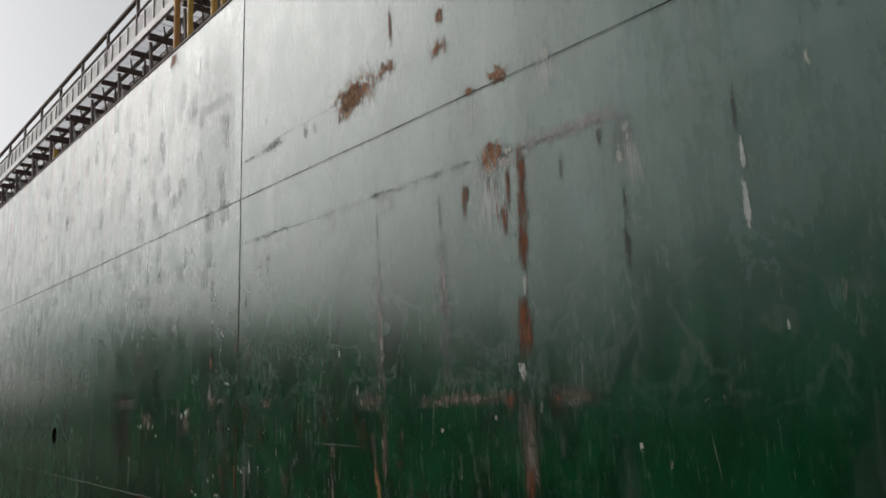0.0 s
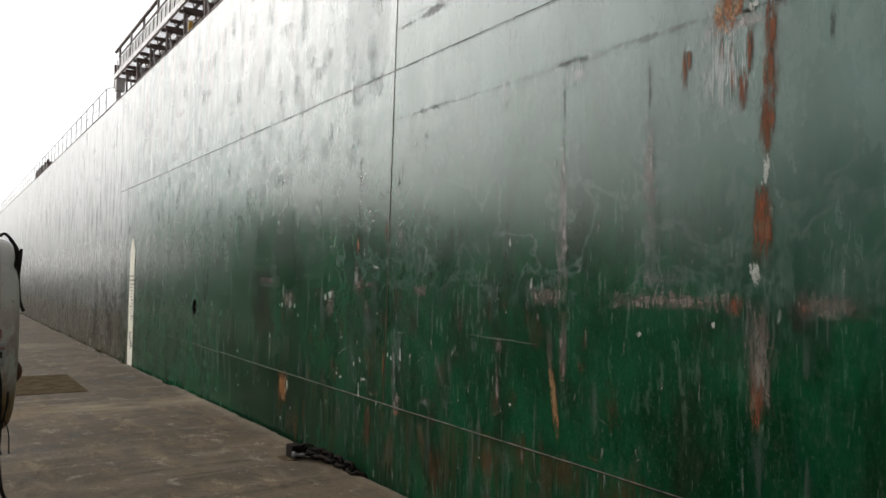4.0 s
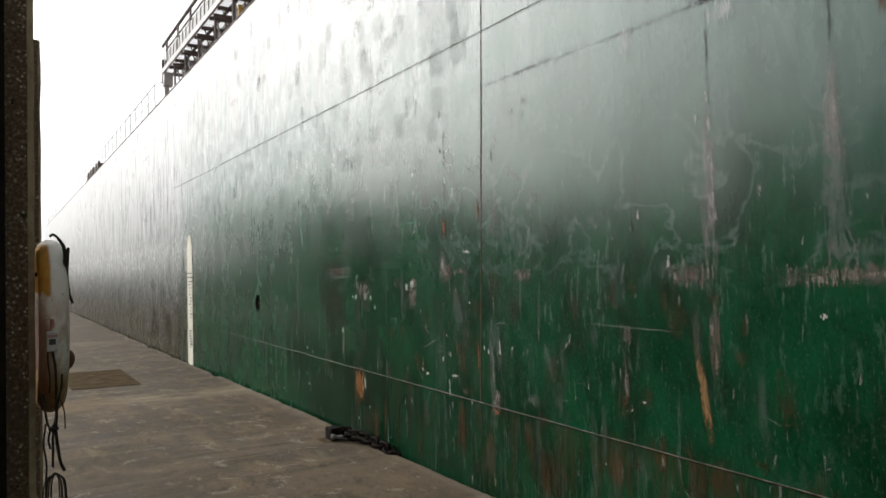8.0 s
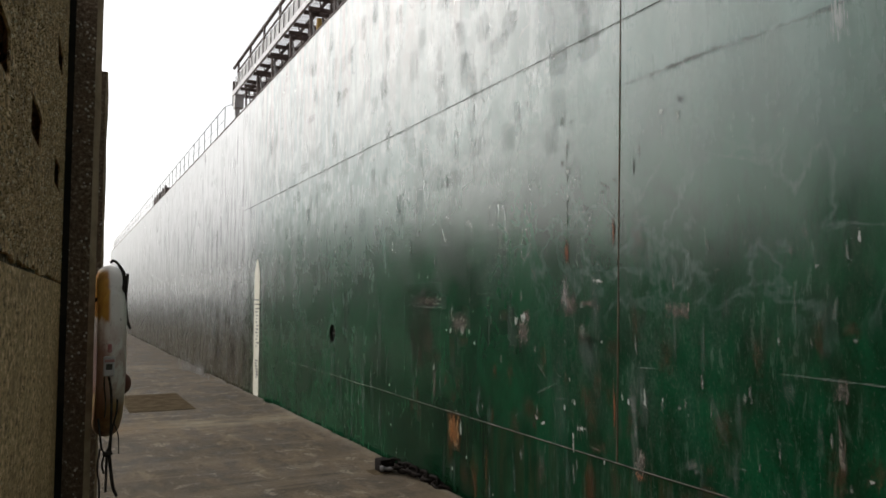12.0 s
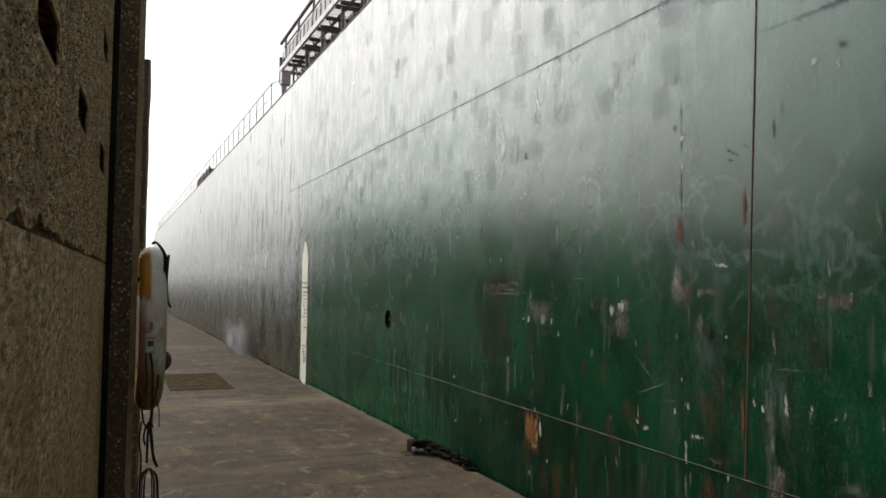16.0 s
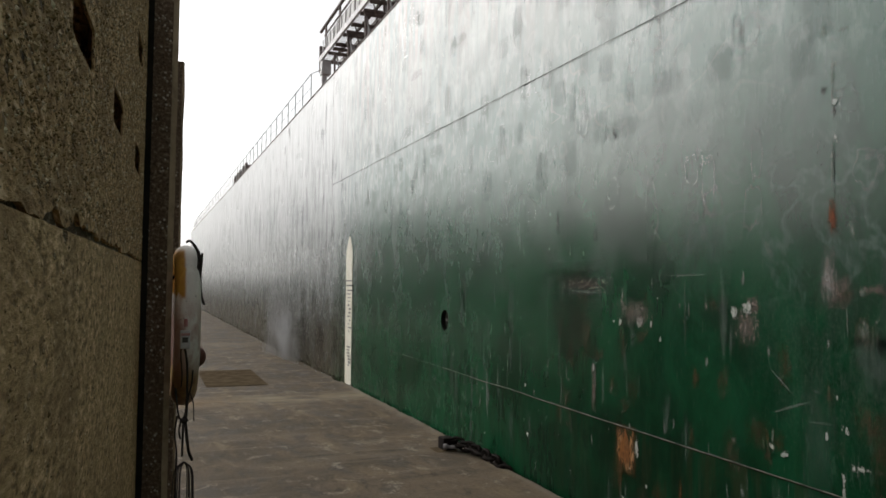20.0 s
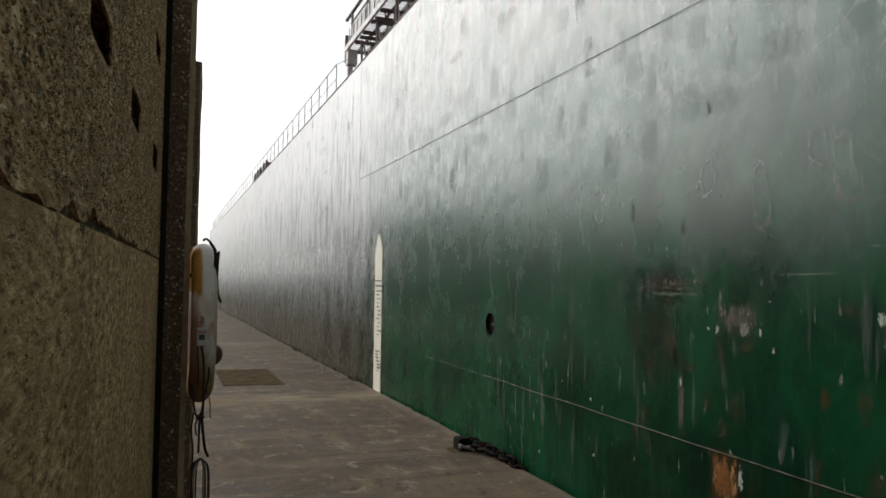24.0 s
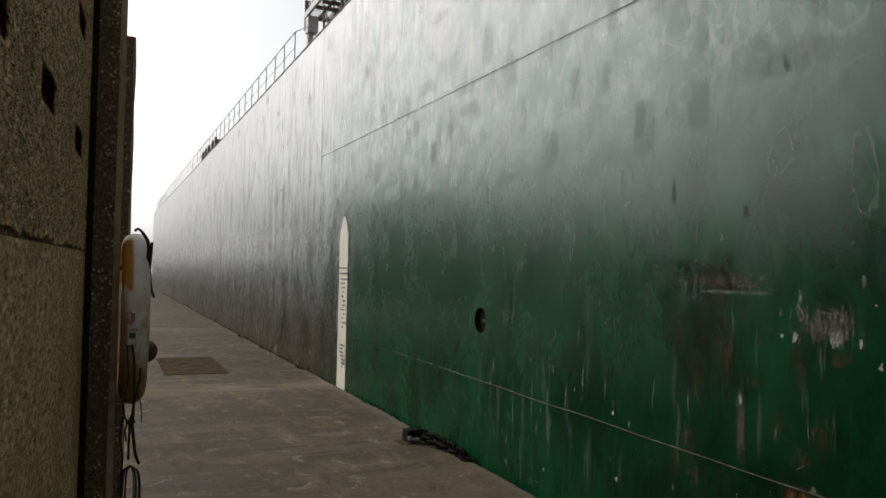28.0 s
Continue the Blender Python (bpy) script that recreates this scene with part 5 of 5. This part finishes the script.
for i in range(int((G1 - G0) / 0.62)):
    y = G1 - 0.1 - i * 0.62
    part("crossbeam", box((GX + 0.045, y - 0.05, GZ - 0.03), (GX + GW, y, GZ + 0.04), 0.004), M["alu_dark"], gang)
    for x0, x1 in ((GX + 0.055, GX + 0.5 * GW + 0.01), (GX + 0.5 * GW + 0.048, GX + GW - 0.005)):
        bm = bmesh.new()
        for q in range(5):
            x = x0 + (x1 - x0) * (q + 0.5) / 5
            box((x - 0.003, y - 0.615, GZ + 0.022), (x + 0.003, y - 0.055, GZ + 0.030), 0, bm)
        for q in range(2):
            box((x0, y - 0.42 + 0.2 * q, GZ + 0.016), (x1, y - 0.408 + 0.2 * q, GZ + 0.021), 0, bm)
        part("tread", bm, M["tread"], gang, "pale steel grating")
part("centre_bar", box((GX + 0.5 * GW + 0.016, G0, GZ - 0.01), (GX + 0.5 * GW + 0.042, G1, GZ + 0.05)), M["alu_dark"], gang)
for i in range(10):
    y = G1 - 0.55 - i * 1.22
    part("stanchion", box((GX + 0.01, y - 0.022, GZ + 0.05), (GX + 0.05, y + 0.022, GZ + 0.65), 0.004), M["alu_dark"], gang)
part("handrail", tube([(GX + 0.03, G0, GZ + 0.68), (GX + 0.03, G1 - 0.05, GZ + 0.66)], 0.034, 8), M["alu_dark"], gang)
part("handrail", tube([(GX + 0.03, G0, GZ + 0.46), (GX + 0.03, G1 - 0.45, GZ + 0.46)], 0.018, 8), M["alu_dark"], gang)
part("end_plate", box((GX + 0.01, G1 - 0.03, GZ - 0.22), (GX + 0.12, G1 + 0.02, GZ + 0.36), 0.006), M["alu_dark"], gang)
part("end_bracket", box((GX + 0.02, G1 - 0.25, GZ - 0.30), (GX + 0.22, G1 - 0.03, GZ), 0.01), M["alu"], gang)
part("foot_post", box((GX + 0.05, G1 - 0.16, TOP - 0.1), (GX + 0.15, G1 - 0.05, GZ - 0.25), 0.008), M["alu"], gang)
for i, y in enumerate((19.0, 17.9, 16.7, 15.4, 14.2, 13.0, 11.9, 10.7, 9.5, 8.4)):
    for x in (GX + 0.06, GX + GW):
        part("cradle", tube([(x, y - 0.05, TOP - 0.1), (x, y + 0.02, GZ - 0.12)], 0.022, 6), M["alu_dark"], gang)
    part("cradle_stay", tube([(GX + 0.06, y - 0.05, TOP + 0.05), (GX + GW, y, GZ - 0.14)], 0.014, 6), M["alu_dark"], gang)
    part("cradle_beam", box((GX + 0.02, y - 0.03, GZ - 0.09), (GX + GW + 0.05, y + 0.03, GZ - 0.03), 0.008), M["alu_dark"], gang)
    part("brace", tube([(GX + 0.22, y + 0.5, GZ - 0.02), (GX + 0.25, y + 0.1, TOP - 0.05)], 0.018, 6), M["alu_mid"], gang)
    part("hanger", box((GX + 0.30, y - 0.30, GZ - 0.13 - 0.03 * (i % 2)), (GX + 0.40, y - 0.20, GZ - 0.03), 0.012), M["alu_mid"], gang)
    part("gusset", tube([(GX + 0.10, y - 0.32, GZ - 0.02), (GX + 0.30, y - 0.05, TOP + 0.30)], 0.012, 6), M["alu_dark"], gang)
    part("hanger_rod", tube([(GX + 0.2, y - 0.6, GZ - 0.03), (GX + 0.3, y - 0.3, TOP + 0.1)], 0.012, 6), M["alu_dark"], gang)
    if i % 3 == 1:
        part("pipe_clamp", box((GX + 0.2, y + 0.35, TOP - 0.08), (GX + 0.38, y + 0.62, TOP + 0.22 + 0.06 * (i % 3)), 0.02), M["alu_dark"], gang)
part("service_pipe", tube([(GX + 0.34, G0, TOP + 0.20), (GX + 0.34, G1 - 0.6, TOP + 0.20)], 0.032, 10), M["alu_mid"], gang)

for y, m, h, r in ((8.30, "orange_rust", 1.3, 0.036), (7.92, "yellow", 1.3, 0.032), (7.30, "yellow", 1.3, 0.036), (7.08, "yellow", 1.3, 0.026), (13.3, "yellow", 0.26, 0.04)):
    p = part("deck_post", tube([(HX + 0.09, y, TOP - 0.08), (HX + 0.09, y, TOP + h)], r, 10), M[m], ship, "chipped yellow deck post")
    part("post_foot", box((HX + 0.035, y - 0.07, TOP - 0.1), (HX + 0.16, y + 0.07, TOP + 0.012), 0.006), M["orange_rust"], p)

# the wire rail beyond it
R0, RH = 20.45, 0.62
rail = part("railing", tube([(HX + 0.06, R0, TOP + RH), (HX + 0.06, 66, TOP + RH)], 0.010, 6), M["rail"], ship, "thin grey deck-edge railing")
part("rail_wire", tube([(HX + 0.06, R0, TOP + 0.32), (HX + 0.06, 66, TOP + 0.32)], 0.005, 6), M["rail"], rail)
part("rail_link", tube([(HX + 0.06, R0, TOP + RH), (HX + 0.17, G1 - 0.35, TOP + 0.58)], 0.008, 6), M["rail"], rail)
for k in range(47):
    y = R0 + k * 0.95
    part("stanchion", tube([(HX + 0.06, y, TOP - 0.1), (HX + 0.06 + 0.004 * (k % 3), y + 0.02 * math.sin(k * 2.1), TOP + RH)], 0.010, 6), M["rail"], rail)
for y in (32.0, 32.8, 33.9, 34.7, 35.6):
    ch = part("mooring_chock", box((HX + 0.02, y - 0.16, TOP - 0.1), (HX + 0.30, y + 0.16, TOP + 0.30), 0.03), M["alu_dark"], ship, "dark mooring roller on the deck edge")
    part("roller", tube([(HX + 0.10, y + 0.24, TOP - 0.1), (HX + 0.10, y + 0.24, TOP + 0.42)], 0.05, 10), M["alu_dark"], ch)


# ---- things on the quay ----
def chain_link(r=0.016, length=0.135, width=0.080):
    """One chain link lying along y."""
    pts = []
    a, b = (length - width) / 2, width / 2
    for k in range(9):
        t = math.pi * k / 8
        pts.append((b * math.cos(t), a + b * math.sin(t), 0))
    for k in range(9):
        t = math.pi + math.pi * k / 8
        pts.append((b * math.cos(t), -a + b * math.sin(t), 0))
    return tube(pts, r, 8, closed=True)


chain = empty("chain", "heavy tarred iron chain lying over the quay edge", "chain", (2.83, 7.00, 0))
link_a = mesh_of(chain_link(), M["iron"], "link", True)
link_b = mesh_of(chain_link(0.022, 0.20), M["iron_bright"], "link", True)


def lay(knots, lift, first):
    """Lays links along a line."""
    route = curve_points(knots, 14)
    acc, last, k = 0.0, route[0], 0
    for p, q in zip(route, route[1:]):
        acc += (q - p).length
        if acc < 0.088:
            continue
        acc, d, c = 0.0, q - last, (q + last) / 2
        ob = new("link", link_b if k == first else link_a)
        ob.parent = chain
        yaw, tilt = math.degrees(math.atan2(-d.x, d.y)), math.degrees(math.atan2(d.z, math.hypot(d.x, d.y)))
        ob.matrix_basis = pose(c.x - 2.83, c.y - 7.00, c.z + lift, tilt, 78 if k % 2 else 8, yaw + 5 * math.sin(k * 2.3))
        last, k = q, k + 1


lay([(2.95, 6.93, 0.06), (3.005, 6.76, 0.065), (3.045, 6.56, 0.06), (3.065, 6.38, 0.05), (3.08, 6.20, 0.03), (3.088, 6.06, -0.02), (3.09, 5.92, -0.10)], 0.0, 99)
lay([(2.90, 7.02, 0.10), (2.98, 6.86, 0.085), (3.03, 6.68, 0.07), (3.06, 6.52, 0.06)], 0.0, 99)
part("shackle", box((-0.01, -0.07, 0.0), (0.11, 0.09, 0.125), 0.016), M["iron"], chain, "black iron anchor block")
part("pin", tube(curve_points([(0.0, -0.095, 0.05), (0.06, -0.115, 0.045), (0.17, -0.15, 0.055)]), 0.019, 10), M["iron_bright"], chain, "rubbed grey steel bar")
part("pin_head", tube([(-0.015, -0.085, 0.05), (0.012, -0.105, 0.05)], 0.030, 12), M["iron_bright"], chain)
part("plate", box((-0.10, -0.12, 0.0), (0.12, 0.10, 0.008), 0.003), M["asphalt_patch"], chain)

# ---- the lifebuoy on the pillar ----
RC = Vector((0.178, 3.705, 1.470))
buoy = empty("lifebuoy", "grubby white lifebuoy with faded orange bands, hung on the pillar", "lifebuoy", RC)


def ring():
    bm = bmesh.new()
    R, n, m = 0.325, 72, 18
    rows = []
    for i in range(n):
        a = 2 * math.pi * i / n
        row = []
        for k in range(m):
            b = 2 * math.pi * k / m
            rr = R + 0.060 * math.cos(b)
            row.append(bm.verts.new((0.057 * math.sin(b), -rr * math.cos(a), rr * math.sin(a))))
        rows.append(row)
    for i in range(n):
        p, q = rows[i], rows[(i + 1) % n]
        for k in range(m):
            bm.faces.new((p[k], p[(k + 1) % m], q[(k + 1) % m], q[k]))
    return bm


part("ring", ring(), M["ring"], buoy, smooth=True)


def near(x, z, y=3.30):
    """A place hung before the ring, given on the plane y = 3.6."""
    f = (y + 0.126) / 3.726
    return (0.029 + (x - 0.029) * f - RC.x, y - RC.y, 1.6785 + (z - 1.6785) * f - RC.z)


def line(name, knots, r=0.0042, y=3.30, label=""):
    return part(name, tube(curve_points([near(a, b, y) for a, b in knots], 6), r, 6), M["rope"], buoy, label)


line("grab_line", [(0.172, 1.862), (0.185, 1.872), (0.200, 1.862), (0.214, 1.845), (0.226, 1.815), (0.231, 1.775), (0.226, 1.735), (0.223, 1.68), (0.226, 1.64), (0.220, 1.57), (0.212, 1.565)], 0.0055, 3.47, "dark knotted grab line")
line("grab_line", [(0.205, 1.855), (0.216, 1.84), (0.231, 1.81), (0.232, 1.76), (0.224, 1.70)], 0.007, 3.46)
line("grab_line", [(0.246, 1.815), (0.243, 1.76), (0.240, 1.70), (0.244, 1.64), (0.250, 1.60), (0.262, 1.568)], 0.006, 3.45)
line("rope_end", [(0.165, 1.40), (0.160, 1.33), (0.168, 1.24), (0.165, 1.18)], 0.003)
line("rope_end", [(0.172, 1.39), (0.188, 1.30), (0.192, 1.20), (0.190, 1.08), (0.180, 1.03), (0.178, 0.98), (0.177, 0.86)], 0.0048)
line("rope_end", [(0.215, 1.26), (0.212, 1.20), (0.196, 1.12), (0.192, 1.04), (0.178, 1.02)], 0.004)
line("rope_end", [(0.140, 1.18), (0.155, 1.06), (0.170, 1.03), (0.185, 1.045), (0.20, 1.02)], 0.0042)
line("rope_end", [(0.150, 1.05), (0.142, 0.96), (0.152, 0.88), (0.150, 0.76), (0.152, 0.62), (0.150, 0.40)], 0.004)
line("rope_end", [(0.188, 1.02), (0.196, 0.95), (0.206, 0.88), (0.222, 0.838)], 0.0065)
line("rope_end", [(0.168, 1.02), (0.160, 0.98), (0.168, 0.94)], 0.004)
line("rope_end", [(0.203, 1.16), (0.222, 1.10), (0.226, 1.02)], 0.0022)
for k in range(7):
    w = 0.016 + 0.005 * k
    c = 0.186 + 0.003 * math.sin(k * 1.7)
    line("coil_turn", [(c, 0.835), (c - w * 0.8, 0.80), (c - w, 0.72), (c - w * 0.9, 0.60), (c, 0.53 - 0.01 * k), (c + w * 0.9, 0.60), (c + w, 0.72), (c + w * 0.8, 0.80), (c + 0.002, 0.833)], 0.0027, 3.28 + 0.004 * k)
kx, ky, kz = near(0.178, 1.025)
bm = bmesh.new()
bmesh.ops.create_icosphere(bm, subdivisions=2, radius=0.013, matrix=Matrix.Translation((kx, ky, kz)) @ Matrix.Diagonal((1.3, 1, 0.9, 1)))
part("knot", bm, M["rope"], buoy, smooth=True)
cx, cy, cz = near(0.177, 1.41, 3.302)
clip = part("clip", box((cx - 0.021, cy - 0.012, cz - 0.045), (cx + 0.021, cy + 0.02, cz + 0.035), 0.006), M["clip"], buoy, "white plastic clip")
part("clip_slot", box((cx - 0.012, cy - 0.0135, cz - 0.018), (cx + 0.013, cy - 0.004, cz + 0.006), 0.003), M["black_mark"], clip)
part("red_band", box((cx - 0.017, cy - 0.0138, cz + 0.012), (cx + 0.020, cy - 0.004, cz + 0.024), 0.003), M["red_mark"], clip)
part("red_band", box((cx - 0.006, cy - 0.002, cz + 0.05), (cx + 0.010, cy + 0.02, cz + 0.085), 0.006), M["red_mark"], buoy)
bm = bmesh.new()
bmesh.ops.create_uvsphere(bm, u_segments=20, v_segments=12, radius=0.052, matrix=Matrix.Translation((0.085, 0.40, -0.195)) @ Matrix.Diagonal((0.95, 1, 1.1, 1)))
part("float_knob", bm, M["float"], buoy, "rusty brown float", True)
part("hook", tube(curve_points([(-0.068, -0.10, 0.22), (-0.03, -0.10, 0.245), (-0.01, -0.09, 0.27), (0.0, -0.08, 0.30)]), 0.008, 8), M["iron"], buoy)


# ---- vapour driven out between quay and hull ----
def droplets(seed, count, size, spread, lobes):
    """A loose cloud of tiny droplets, gathered in wisps that thin out upwards."""
    rng = np.random.RandomState(seed)
    heart = rng.normal(0, 1, (lobes, 3)) * np.array(spread)
    heart[:, 2] = np.abs(heart[:, 2]) * 1.2
    wide = rng.uniform(0.35, 0.8, (lobes, 1)) * (0.6 + 0.5 * heart[:, 2:3] / spread[2])
    pick = rng.randint(0, lobes, count)
    c = heart[pick] + rng.normal(0, 1, (count, 3)) * wide[pick] * np.array(spread)
    base = np.array([(1, 1, 1), (1, -1, -1), (-1, 1, -1), (-1, -1, 1)], float) / 1.732
    tri = np.array([(0, 1, 2), (0, 3, 1), (0, 2, 3), (1, 3, 2)])
    r = rng.uniform(0.6, 1.2, (count, 1, 1)) * size
    v = (c[:, None, :] + base[None] * r).reshape(-1, 3)
    f = (tri[None] + 4 * np.arange(count)[:, None, None]).reshape(-1, 3)
    me = bpy.data.meshes.new("vapour")
    me.from_pydata(v.tolist(), [], f.tolist())
    me.materials.append(M["mist"])
    return me


PUFFS = []
for k, (count, spread, lobes) in enumerate(((22000, (0.06, 0.60, 0.22), 9), (34000, (0.07, 0.8, 0.40), 12), (30000, (0.08, 1.7, 0.85), 18))):
    PUFFS.append(tagged(new("vapour", droplets(30 + k, count, 0.0040, spread, lobes)), "thin white vapour rising between quay and hull", "vapour", "vapour", "stuff"))


def motions():
    """The ship slides along the quay; the vapour rises and drifts with it."""
    walk(ship, [(t, pose(0, s, 0)) for t, s in SHIP_RUN])
    puffs = [
        [(0, 18.9, -2.0), (10.8, 18.9, -1.6), (12.2, 18.8, -0.2), (14, 18.5, 0.05), (15, 18.4, 0.15), (16.5, 18.5, 0.25), (18, 17.6, 0.2), (20, 17.0, -0.3), (22, 16.6, -1.7), (28, 16.6, -2.0)],
        [(0, 18.8, -2.6), (13.5, 18.8, -2.2), (15.2, 18.6, -0.6), (16.5, 18.5, 0.05), (18, 17.5, 0.25), (19.5, 17.2, 0.35), (21, 16.4, -0.4), (23, 16.2, -2.2), (28, 16.2, -2.6)],
        [(0, 18.2, -3.4), (15.5, 18.2, -3.0), (17.5, 17.6, -0.9), (19, 17.0, 0.1), (20.2, 16.4, 0.45), (21.5, 16.0, 0.2), (23.5, 15.6, -1.8), (25, 15.4, -3.0), (28, 15.4, -3.4)],
    ]
    for ob, rows in zip(PUFFS, puffs):
        walk(ob, [(t, pose(HX - 0.24, y, z)) for t, y, z in rows])


motions()
